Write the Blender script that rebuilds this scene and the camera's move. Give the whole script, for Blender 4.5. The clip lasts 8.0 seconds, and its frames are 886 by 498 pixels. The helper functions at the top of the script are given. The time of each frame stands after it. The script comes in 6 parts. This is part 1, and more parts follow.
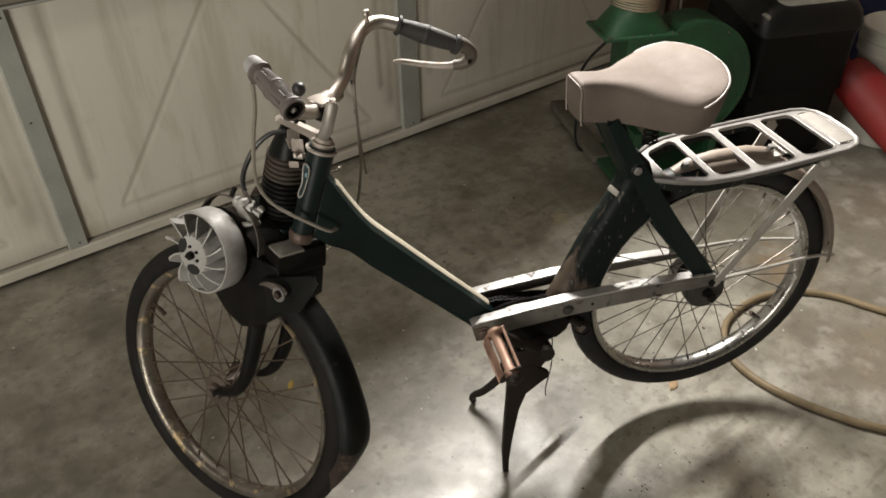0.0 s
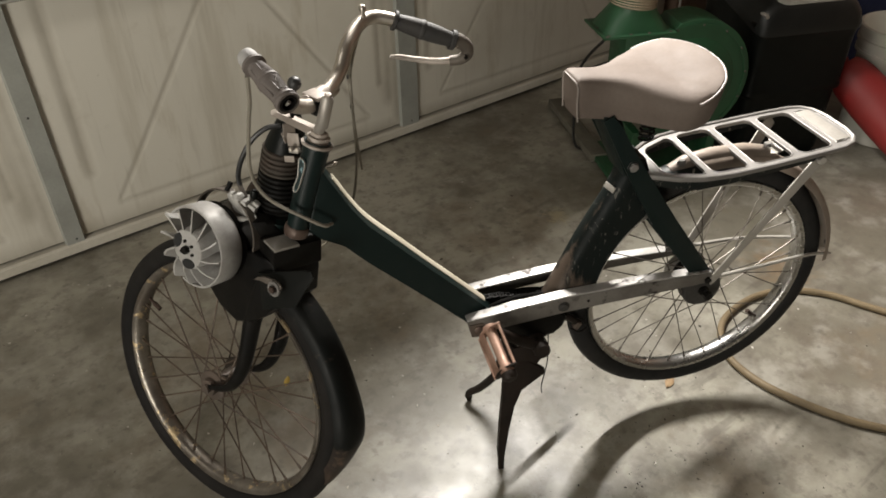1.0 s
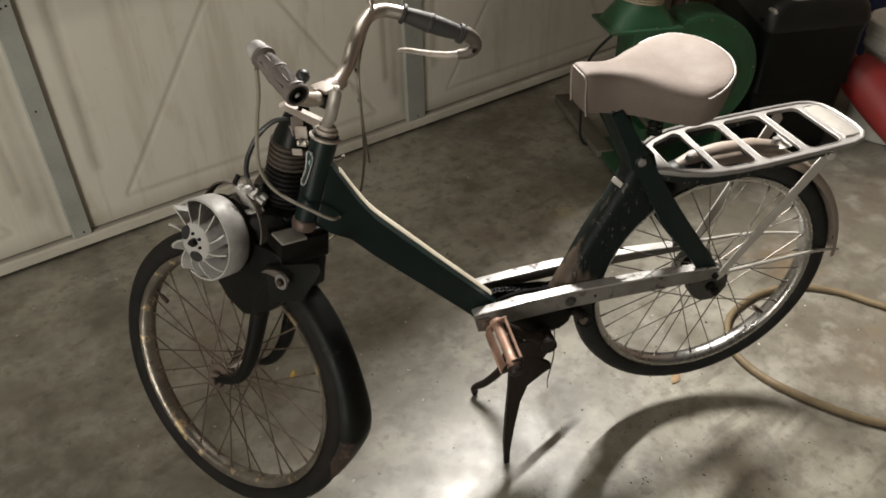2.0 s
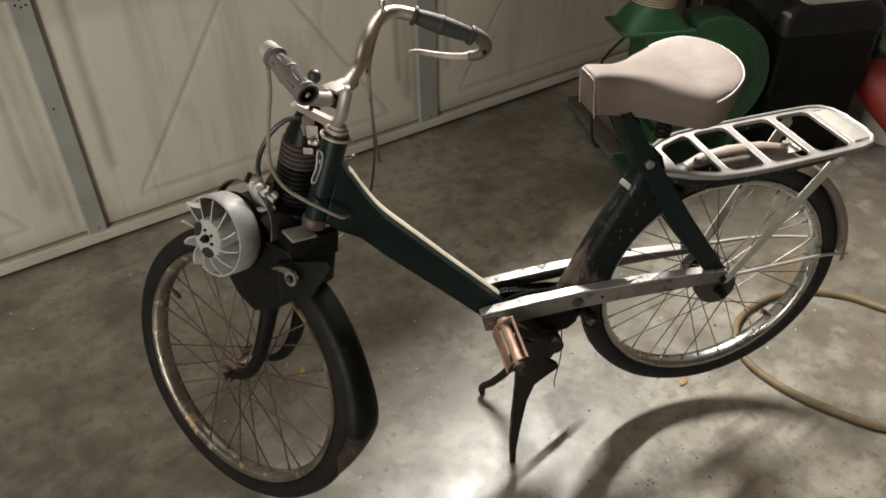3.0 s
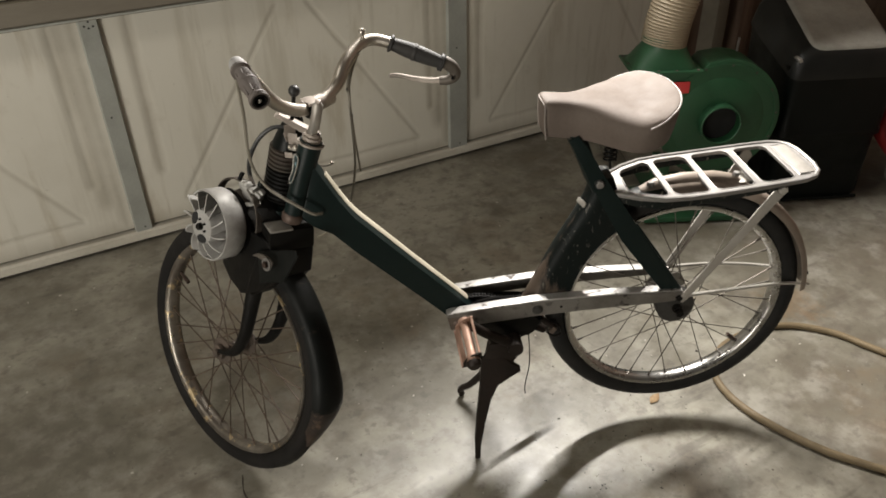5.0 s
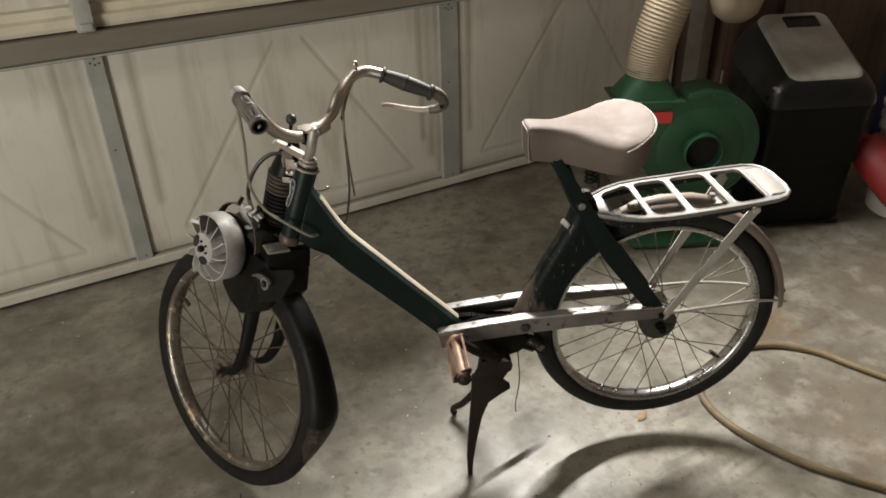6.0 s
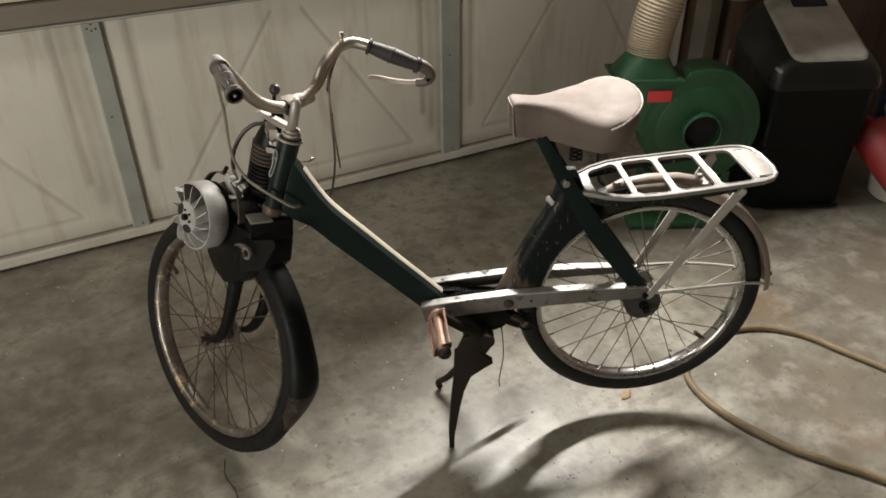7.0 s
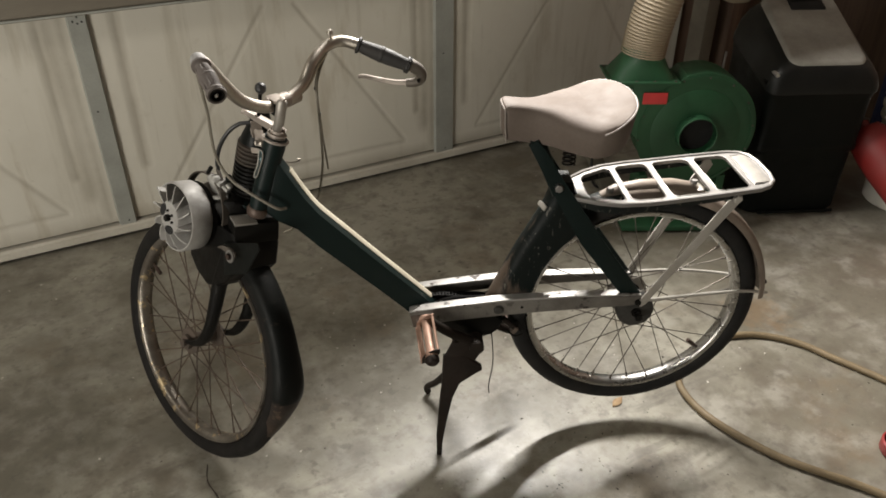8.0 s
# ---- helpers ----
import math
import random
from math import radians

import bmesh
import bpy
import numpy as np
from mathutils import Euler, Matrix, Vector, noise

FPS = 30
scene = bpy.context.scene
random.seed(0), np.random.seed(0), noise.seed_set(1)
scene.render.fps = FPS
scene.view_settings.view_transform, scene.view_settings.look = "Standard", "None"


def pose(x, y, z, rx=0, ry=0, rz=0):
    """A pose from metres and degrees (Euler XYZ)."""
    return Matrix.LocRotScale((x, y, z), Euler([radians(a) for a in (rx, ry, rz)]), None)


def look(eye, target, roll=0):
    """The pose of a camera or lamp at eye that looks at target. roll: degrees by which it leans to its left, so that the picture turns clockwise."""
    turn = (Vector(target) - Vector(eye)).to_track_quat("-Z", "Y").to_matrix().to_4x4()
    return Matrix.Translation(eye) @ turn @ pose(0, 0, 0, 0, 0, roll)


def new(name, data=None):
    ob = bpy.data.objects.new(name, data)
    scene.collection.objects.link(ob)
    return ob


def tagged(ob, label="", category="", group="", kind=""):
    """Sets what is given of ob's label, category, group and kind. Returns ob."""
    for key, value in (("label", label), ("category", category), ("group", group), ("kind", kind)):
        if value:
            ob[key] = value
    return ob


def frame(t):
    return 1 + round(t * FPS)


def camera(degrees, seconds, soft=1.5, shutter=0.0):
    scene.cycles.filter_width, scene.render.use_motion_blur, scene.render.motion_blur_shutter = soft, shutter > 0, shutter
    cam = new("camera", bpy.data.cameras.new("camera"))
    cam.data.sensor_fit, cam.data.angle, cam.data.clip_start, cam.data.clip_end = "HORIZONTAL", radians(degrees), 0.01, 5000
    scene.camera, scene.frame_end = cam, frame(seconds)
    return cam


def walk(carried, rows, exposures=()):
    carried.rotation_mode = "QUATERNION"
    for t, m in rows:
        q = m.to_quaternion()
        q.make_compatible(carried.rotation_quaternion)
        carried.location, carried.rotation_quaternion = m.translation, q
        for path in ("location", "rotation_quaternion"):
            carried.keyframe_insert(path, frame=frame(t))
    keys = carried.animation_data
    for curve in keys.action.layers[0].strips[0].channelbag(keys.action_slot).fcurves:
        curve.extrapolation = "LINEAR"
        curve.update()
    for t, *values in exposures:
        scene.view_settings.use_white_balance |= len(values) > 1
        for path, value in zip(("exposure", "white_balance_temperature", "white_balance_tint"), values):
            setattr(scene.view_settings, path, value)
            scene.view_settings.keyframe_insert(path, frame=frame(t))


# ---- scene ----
cam = camera(61.7, 8.0, soft=1.75)
PATH = [
    (0, (0.591, 0.45, 1.321), (1.581, 1.746, 0.163), -1.6),
    (0.5, (0.59, 0.447, 1.318), (1.582, 1.742, 0.161), -1.5),
    (1, (0.594, 0.444, 1.315), (1.585, 1.738, 0.156), -1.3),
    (2.5, (0.587, 0.445, 1.311), (1.554, 1.749, 0.142), -1.3),
    (3, (0.588, 0.43, 1.317), (1.539, 1.749, 0.153), -1.3),
    (3.5, (0.612, 0.415, 1.321), (1.534, 1.76, 0.163), -1.6),
    (4, (0.636, 0.417, 1.328), (1.521, 1.79, 0.174), -1.6),
    (4.2, (0.646, 0.366, 1.33), (1.515, 1.762, 0.191), -1.2),
    (4.5, (0.684, 0.257, 1.336), (1.496, 1.7, 0.214), -1.0),
    (5.8, (0.647, 0.138, 1.361), (1.477, 1.649, 0.348), -2.2),
    (6, (0.648, 0.11, 1.358), (1.496, 1.62, 0.357), -1.8),
    (6.2, (0.652, 0.098, 1.359), (1.52, 1.598, 0.36), -1.3),
    (6.5, (0.673, 0.066, 1.36), (1.513, 1.57, 0.344), -1.4),
    (7, (0.697, 0.08, 1.357), (1.501, 1.574, 0.299), -0.9),
    (7.5, (0.699, 0.086, 1.359), (1.515, 1.567, 0.29), -0.0),
    (8, (0.723, 0.109, 1.353), (1.54, 1.591, 0.286), 0.1),
]
walk(cam, [(t, look(eye, target, roll)) for t, eye, target, roll in PATH], exposures=[(0.0, 0.0), (8.0, 0.0)])

# ---- light ----
world = bpy.data.worlds.new("world")
scene.world = world
world.use_nodes = True
world.node_tree.nodes["Background"].inputs[0].default_value = (0.9, 0.95, 1.0, 1)
world.node_tree.nodes["Background"].inputs[1].default_value = 0.01


def area_lamp(name, eye, target, sx, sy, watts, colour):
    data = bpy.data.lights.new(name, "AREA")
    data.shape, data.size, data.size_y, data.energy, data.color = "RECTANGLE", sx, sy, watts, colour
    ob = new(name, data)
    ob.matrix_world = look(eye, target)
    return ob


# unseen tube lamp along the door, set from shadows, aimed level off the floor
tube_light = area_lamp("tube_lamp", (2.00, 2.02, 1.66), (2.10, 1.02, 1.745), 0.72, 0.07, 160.0, (1.0, 0.955, 0.895))
tube_light.data.spread = radians(174)
# unseen fill lamp added at the left to brighten the door and floor
area_lamp("left_fill_lamp", (-1.0, 1.2, 2.65), (0.5, 1.2, 0.0), 0.5, 0.5, 18.0, (1.0, 0.945, 0.85))
# second fill, no known source, added low at the left to lift the door
room = area_lamp("door_fill_light", (-2.5, -0.5, 0.85), (1.2, 2.6, 1.1), 1.2, 1.0, 25.0, (1.0, 0.945, 0.85))
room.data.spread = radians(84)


# ---- materials ----
def material(name, colour, rough=0.5, metal=0.0, second=None, scale=6.0, amount=0.5, grain=0.0, bump=0.0, bump_scale=60.0,
             rough_var=0.12, third=None, third_scale=25.0, third_cut=(0.58, 0.7), stretch=None, coat=0.0, per_object=0.0, spec=0.5):
    """A two-scale procedural surface: colour broken by broad stains (second), small wear marks (third) and a fine bump."""
    m = bpy.data.materials.new(name)
    m.use_nodes = True
    nt = m.node_tree
    b = nt.nodes["Principled BSDF"]
    b.inputs["Metallic"].default_value = metal
    b.inputs["Coat Weight"].default_value = coat
    b.inputs["Specular IOR Level"].default_value = spec
    co = nt.nodes.new("ShaderNodeTexCoord")
    mp = nt.nodes.new("ShaderNodeMapping")
    nt.links.new(co.outputs["Object"], mp.inputs[0])
    if stretch:
        mp.inputs["Scale"].default_value = stretch

    def noise_at(sc, detail=6.0, rgh=0.6):
        n = nt.nodes.new("ShaderNodeTexNoise")
        n.inputs["Scale"].default_value, n.inputs["Detail"].default_value, n.inputs["Roughness"].default_value = sc, detail, rgh
        nt.links.new(mp.outputs[0], n.inputs["Vector"])
        return n.outputs["Fac"]

    def ramp(fac, lo, hi):
        r = nt.nodes.new("ShaderNodeMapRange")
        r.inputs["From Min"].default_value, r.inputs["From Max"].default_value = lo, hi
        nt.links.new(fac, r.inputs["Value"])
        return r.outputs["Result"]

    def mix(fac, a, bcol):
        x = nt.nodes.new("ShaderNodeMix")
        x.data_type = "RGBA"
        if isinstance(fac, float):
            x.inputs["Factor"].default_value = fac
        else:
            nt.links.new(fac, x.inputs["Factor"])
        for sock, v in ((x.inputs["A"], a), (x.inputs["B"], bcol)):
            if isinstance(v, tuple):
                sock.default_value = (*v, 1)
            else:
                nt.links.new(v, sock)
        return x.outputs["Result"]

    def times(fac, k):
        q = nt.nodes.new("ShaderNodeMath")
        q.operation = "MULTIPLY"
        q.inputs[1].default_value = k
        nt.links.new(fac, q.inputs[0])
        return q.outputs[0]

    big = noise_at(scale)
    second = second or tuple(c * 0.7 for c in colour)
    col = mix(times(ramp(big, 0.35, 0.7), amount), colour, second)
    if grain:
        fine = noise_at(scale * 18)
        col = mix(times(ramp(fine, 0.4, 0.75), grain), col, tuple(c * 0.5 for c in colour))
    if third:
        spots = noise_at(third_scale, 8.0, 0.7)
        col = mix(ramp(spots, *third_cut), col, third)
    if per_object:
        info = nt.nodes.new("ShaderNodeObjectInfo")
        col = mix(times(info.outputs["Random"], per_object), col, tuple(c * 0.45 for c in colour))
    nt.links.new(col, b.inputs["Base Color"])
    rr = nt.nodes.new("ShaderNodeMapRange")
    rr.inputs["To Min"].default_value, rr.inputs["To Max"].default_value = max(0.03, rough - rough_var), min(1.0, rough + rough_var)
    rr.inputs["From Min"].default_value, rr.inputs["From Max"].default_value = 0.3, 0.7
    nt.links.new(noise_at(scale * 2.3), rr.inputs["Value"])
    nt.links.new(rr.outputs["Result"], b.inputs["Roughness"])
    if bump:
        bp = nt.nodes.new("ShaderNodeBump")
        bp.inputs["Strength"].default_value, bp.inputs["Distance"].default_value = bump, 0.004
        nt.links.new(noise_at(bump_scale), bp.inputs["Height"])
        nt.links.new(bp.outputs["Normal"], b.inputs["Normal"])
    return m


def rubbed(m, bare, scale, stretch, lo, hi):
    """Bare metal where the mesh's rub layer says the paint is worn through, broken up by streaky noise."""
    nt = m.node_tree
    sock = nt.nodes["Principled BSDF"].inputs["Base Color"]
    under = sock.links[0].from_socket
    co, mp, noise = nt.nodes.new("ShaderNodeTexCoord"), nt.nodes.new("ShaderNodeMapping"), nt.nodes.new("ShaderNodeTexNoise")
    mp.inputs["Scale"].default_value = stretch
    nt.links.new(co.outputs["Object"], mp.inputs[0])
    nt.links.new(mp.outputs[0], noise.inputs["Vector"])
    noise.inputs["Scale"].default_value, noise.inputs["Detail"].default_value, noise.inputs["Roughness"].default_value = scale, 9.0, 0.68
    at = nt.nodes.new("ShaderNodeAttribute")
    at.attribute_name = "rub"
    add = nt.nodes.new("ShaderNodeMath")
    nt.links.new(at.outputs["Fac"], add.inputs[0])
    nt.links.new(noise.outputs["Fac"], add.inputs[1])
    r = nt.nodes.new("ShaderNodeMapRange")
    r.interpolation_type = "SMOOTHSTEP"
    r.inputs["From Min"].default_value, r.inputs["From Max"].default_value = lo, hi
    nt.links.new(add.outputs[0], r.inputs["Value"])
    x = nt.nodes.new("ShaderNodeMix")
    x.data_type = "RGBA"
    nt.links.new(r.outputs["Result"], x.inputs["Factor"])
    nt.links.new(under, x.inputs["A"])
    x.inputs["B"].default_value = (*bare, 1)
    nt.links.new(x.outputs["Result"], sock)
    return m


def layered(name, base, layers, rough, rough_span, bump, bump_scale, spec=0.5, dark_tone=None):
    """A surface built of stain layers: each is (scale, stretch, detail, low, high, strength, colour)."""
    m = bpy.data.materials.new(name)
    m.use_nodes = True
    nt = m.node_tree
    b = nt.nodes["Principled BSDF"]
    b.inputs["Specular IOR Level"].default_value = spec
    co = nt.nodes.new("ShaderNodeTexCoord")

    def noise(scale, stretch, detail):
        mp = nt.nodes.new("ShaderNodeMapping")
        mp.inputs["Scale"].default_value = stretch
        mp.inputs["Location"].default_value = (scale * 1.7, scale * 0.6, scale * 0.3)
        nt.links.new(co.outputs["Object"], mp.inputs[0])
        n = nt.nodes.new("ShaderNodeTexNoise")
        n.inputs["Scale"].default_value, n.inputs["Detail"].default_value, n.inputs["Roughness"].default_value = scale, detail, 0.62
        nt.links.new(mp.outputs[0], n.inputs["Vector"])
        return n.outputs["Fac"]

    rgb = nt.nodes.new("ShaderNodeRGB")
    rgb.outputs[0].default_value = (*base, 1)
    col = rgb.outputs[0]
    for scale, stretch, detail, lo, hi, strength, colour in layers:
        r = nt.nodes.new("ShaderNodeMapRange")
        r.interpolation_type = "SMOOTHSTEP"
        r.inputs["From Min"].default_value, r.inputs["From Max"].default_value, r.inputs["To Max"].default_value = lo, hi, strength
        nt.links.new(noise(scale, stretch, detail), r.inputs["Value"])
        x = nt.nodes.new("ShaderNodeMix")
        x.data_type = "RGBA"
        nt.links.new(r.outputs["Result"], x.inputs["Factor"])
        nt.links.new(col, x.inputs["A"])
        x.inputs["B"].default_value = (*colour, 1)
        col = x.outputs["Result"]
    if dark_tone:
        # patchy darker tone, mixed in where the mesh layer marks it
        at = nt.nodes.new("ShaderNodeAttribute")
        at.attribute_name = "dark_tone"
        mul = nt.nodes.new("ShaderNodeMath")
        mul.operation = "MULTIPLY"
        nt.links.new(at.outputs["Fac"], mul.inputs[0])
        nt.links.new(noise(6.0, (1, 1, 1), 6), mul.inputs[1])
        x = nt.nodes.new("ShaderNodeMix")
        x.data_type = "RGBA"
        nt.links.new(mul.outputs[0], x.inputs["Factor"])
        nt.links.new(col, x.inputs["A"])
        x.inputs["B"].default_value = (*dark_tone, 1)
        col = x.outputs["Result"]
    nt.links.new(col, b.inputs["Base Color"])
    rr = nt.nodes.new("ShaderNodeMapRange")
    rr.inputs["From Min"].default_value, rr.inputs["From Max"].default_value = 0.3, 0.7
    rr.inputs["To Min"].default_value, rr.inputs["To Max"].default_value = rough - rough_span, rough + rough_span
    nt.links.new(noise(8.0, (1, 1, 1), 8), rr.inputs["Value"])
    nt.links.new(rr.outputs["Result"], b.inputs["Roughness"])
    bp = nt.nodes.new("ShaderNodeBump")
    bp.inputs["Strength"].default_value, bp.inputs["Distance"].default_value = bump, 0.003
    nt.links.new(noise(bump_scale, (1, 1, 1), 8), bp.inputs["Height"])
    nt.links.new(bp.outputs["Normal"], b.inputs["Normal"])
    return m


ONE = (1, 1, 1)
CONCRETE = layered("concrete", (0.385, 0.365, 0.30), [
    (1.3, ONE, 8, 0.38, 0.58, 0.88, (0.13, 0.117, 0.087)),
    (4.6, ONE, 12, 0.43, 0.62, 0.52, (0.12, 0.106, 0.078)),
    (2.9, ONE, 10, 0.54, 0.68, 0.50, (0.16, 0.112, 0.066)),
    (9.0, ONE, 12, 0.45, 0.68, 0.42, (0.42, 0.40, 0.35)),
    (19.0, ONE, 12, 0.47, 0.66, 0.48, (0.12, 0.10, 0.078)),
    (6.0, (0.5, 2.6, 1), 9, 0.60, 0.70, 0.45, (0.085, 0.072, 0.058)),
    (34.0, ONE, 8, 0.54, 0.68, 0.5, (0.10, 0.088, 0.07)),
    (90.0, ONE, 4, 0.66, 0.74, 0.55, (0.46, 0.44, 0.40)),
    (120.0, ONE, 3, 0.68, 0.74, 0.7, (0.04, 0.034, 0.028)),
], 0.42, 0.13, 0.12, 60, 0.7)


def stained(m, x, y, r, colour, strength):
    """A ragged stain of radius r on the floor at (x, y)."""
    nt = m.node_tree
    sock = nt.nodes["Principled BSDF"].inputs["Base Color"]
    under = sock.links[0].from_socket
    co, mp, length = nt.nodes.new("ShaderNodeTexCoord"), nt.nodes.new("ShaderNodeMapping"), nt.nodes.new("ShaderNodeVectorMath")
    mp.inputs["Location"].default_value = (-x / r, -y / r, 0)
    mp.inputs["Scale"].default_value = (1 / r, 1 / r, 1 / r)
    nt.links.new(co.outputs["Object"], mp.inputs[0])
    length.operation = "LENGTH"
    nt.links.new(mp.outputs[0], length.inputs[0])
    noise, add, ramp = nt.nodes.new("ShaderNodeTexNoise"), nt.nodes.new("ShaderNodeMath"), nt.nodes.new("ShaderNodeMapRange")
    noise.inputs["Scale"].default_value, noise.inputs["Detail"].default_value, noise.inputs["Roughness"].default_value = 2.6, 9.0, 0.68
    nt.links.new(mp.outputs[0], noise.inputs["Vector"])
    add.operation = "MULTIPLY_ADD"
    nt.links.new(noise.outputs["Fac"], add.inputs[0])
    add.inputs[1].default_value = 2.6
    nt.links.new(length.outputs["Value"], add.inputs[2])
    ramp.interpolation_type = "SMOOTHSTEP"
    ramp.inputs["From Min"].default_value, ramp.inputs["From Max"].default_value = 2.0, 1.45
    ramp.inputs["To Max"].default_value = strength
    nt.links.new(add.outputs[0], ramp.inputs["Value"])
    x = nt.nodes.new("ShaderNodeMix")
    x.data_type = "RGBA"
    nt.links.new(ramp.outputs["Result"], x.inputs["Factor"])
    nt.links.new(under, x.inputs["A"])
    x.inputs["B"].default_value = (*colour, 1)
    nt.links.new(x.outputs["Result"], sock)


for stain in ((2.43, 1.22, 0.16, (0.22, 0.14, 0.07), 0.45), (2.12, 1.82, 0.07, (0.46, 0.40, 0.26), 0.7), (0.75, 1.55, 0.30, (0.12, 0.098, 0.07), 0.5)):
    stained(CONCRETE, *stain)
_floor = CONCRETE.node_tree.nodes["Principled BSDF"]
_floor.inputs["Coat Weight"].default_value = 0.26
_floor.inputs["Coat Roughness"].default_value = 0.33
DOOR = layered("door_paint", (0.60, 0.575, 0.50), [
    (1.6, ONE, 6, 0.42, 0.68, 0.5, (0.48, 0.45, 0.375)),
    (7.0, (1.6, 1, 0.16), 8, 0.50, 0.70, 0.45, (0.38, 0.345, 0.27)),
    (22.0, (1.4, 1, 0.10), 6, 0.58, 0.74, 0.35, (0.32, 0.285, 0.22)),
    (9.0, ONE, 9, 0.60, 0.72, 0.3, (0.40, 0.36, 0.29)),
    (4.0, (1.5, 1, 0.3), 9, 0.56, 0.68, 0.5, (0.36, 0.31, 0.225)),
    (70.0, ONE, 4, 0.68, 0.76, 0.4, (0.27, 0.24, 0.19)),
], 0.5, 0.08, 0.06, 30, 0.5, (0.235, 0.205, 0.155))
SEAL = material("door_seal", (0.56, 0.53, 0.455), 0.6, 0, (0.40, 0.37, 0.30), 5, 0.7, 0.2)
GALV = material("galvanised", (0.40, 0.41, 0.375), 0.5, 0.25, (0.29, 0.295, 0.265), 9, 0.7, 0.2)
TIMBER = material("rail_paint", (0.20, 0.18, 0.14), 0.7, 0, (0.13, 0.11, 0.085), 5, 0.7, 0.2, stretch=(0.3, 2, 2))
# dark tone on unseen walls and ceiling, chosen to cut bounced light
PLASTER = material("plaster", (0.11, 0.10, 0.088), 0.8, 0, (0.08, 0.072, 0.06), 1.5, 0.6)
DARKWALL = material("stained_boards", (0.21, 0.14, 0.10), 0.8, 0, (0.10, 0.066, 0.05), 5, 0.7, 0.2, stretch=(6, 6, 0.5))
BLACK = material("black_enamel", (0.0042, 0.0105, 0.0098), 0.46, 0, (0.007, 0.0140, 0.0128), 9, 0.6, 0.2, 0.06, 90, 0.1, (0.06, 0.065, 0.055), 34, (0.70, 0.76), spec=0.2)
WORN = material("worn_black_enamel", (0.006, 0.0095, 0.0092), 0.45, 0, (0.014, 0.0135, 0.012), 7, 0.6, 0.2, 0.06, 90, 0.1, (0.15, 0.14, 0.115), 70, (0.575, 0.66), stretch=(1.6, 1, 0.45), spec=0.15)
TUBEPAINT = rubbed(material("rubbed_black_enamel", (0.005, 0.0088, 0.0085), 0.46, 0, (0.012, 0.013, 0.0115), 8, 0.6, 0.2, 0.06, 90, 0.1, (0.15, 0.145, 0.125), 75, (0.60, 0.66), stretch=(1.6, 1, 0.45), spec=0.15),
                   (0.092, 0.070, 0.054), 48, (1.5, 1.5, 0.5), 0.92, 1.20)
# same alloy as CHANNEL, base darkened for the shaded side; stains are its own
CHANNELSIDE = material("shaded_alloy_side", (0.20, 0.188, 0.17), 0.55, 0.25, (0.11, 0.098, 0.085), 13, 0.85, 0.35, 0.15, 110, 0.12, (0.035, 0.03, 0.026), 30, (0.58, 0.68), spec=0.3)
STEMCHROME = material("dull_stem_chrome", (0.45, 0.425, 0.39), 0.55, 0.8, (0.27, 0.24, 0.205), 24, 0.7, 0.25, 0.06, 150, 0.1)
GRIME = material("oily_black_metal", (0.006, 0.006, 0.0057), 0.42, 0.1, (0.014, 0.012, 0.010), 16, 0.7, 0.3, 0.2, 80, spec=0.12)
FIN = material("dirty_iron", (0.065, 0.05, 0.04), 0.7, 0.1, (0.035, 0.036, 0.03), 22, 0.7, 0.3, 0.2, 80, spec=0.2)
RUBBER = material("tyre_rubber", (0.016, 0.016, 0.016), 0.62, 0, (0.03, 0.028, 0.025), 20, 0.6, 0.2, 0.1, 200, spec=0.12)
OLDTYRE = material("perished_tyre_rubber", (0.010, 0.0095, 0.009), 0.7, 0, (0.020, 0.0175, 0.0155), 9, 0.7, 0.2, 0.1, 200, spec=0.12)
CHROME = material("pitted_chrome", (0.56, 0.52, 0.465), 0.42, 1.0, (0.36, 0.31, 0.255), 14, 0.7, 0.25, 0.08, 150, 0.1, (0.2, 0.13, 0.08), 60, (0.64, 0.74))
BRIGHT = material("bright_chrome", (0.62, 0.61, 0.585), 0.44, 0.9, (0.42, 0.40, 0.37), 14, 0.6, 0.1)
RIMMETAL = material("rim_chrome", (0.46, 0.455, 0.44), 0.28, 1.0, (0.42, 0.4, 0.37), 12, 0.6, 0.2, 0.04, 120, 0.1)
RUSTRIM = material("rusted_rim_chrome", (0.27, 0.245, 0.21), 0.36, 0.7, (0.06, 0.043, 0.03), 11, 0.95, 0.35, 0.3, 90, 0.12, (0.50, 0.385, 0.23), 30, (0.555, 0.60))
RUST = material("rusty_steel", (0.055, 0.035, 0.026), 0.6, 0.5, (0.07, 0.045, 0.035), 20, 0.8, 0.3, 0.3, 120)
RUSTCUP = material("rusty_cup", (0.10, 0.07, 0.055), 0.55, 0.4, (0.07, 0.045, 0.035), 24, 0.7, 0.3, 0.2, 120)
COPPER = material("rusty_plated_steel", (0.40, 0.25, 0.185), 0.55, 0.35, (0.15, 0.085, 0.055), 26, 0.8, 0.3, 0.15, 120)
SPOKE = material("spoke_steel", (0.20, 0.185, 0.165), 0.45, 0.8, (0.09, 0.072, 0.058), 18, 0.8)
RUSTSPOKE = material("rusty_spoke_steel", (0.10, 0.07, 0.048), 0.6, 0.3, (0.03, 0.022, 0.018), 18, 0.8)
ALLOY = material("dull_alloy", (0.25, 0.238, 0.225), 0.48, 0.4, (0.175, 0.163, 0.15), 14, 0.85, 0.2, 0.1, 110, 0.1, (0.12, 0.11, 0.1), 38, (0.66, 0.74))
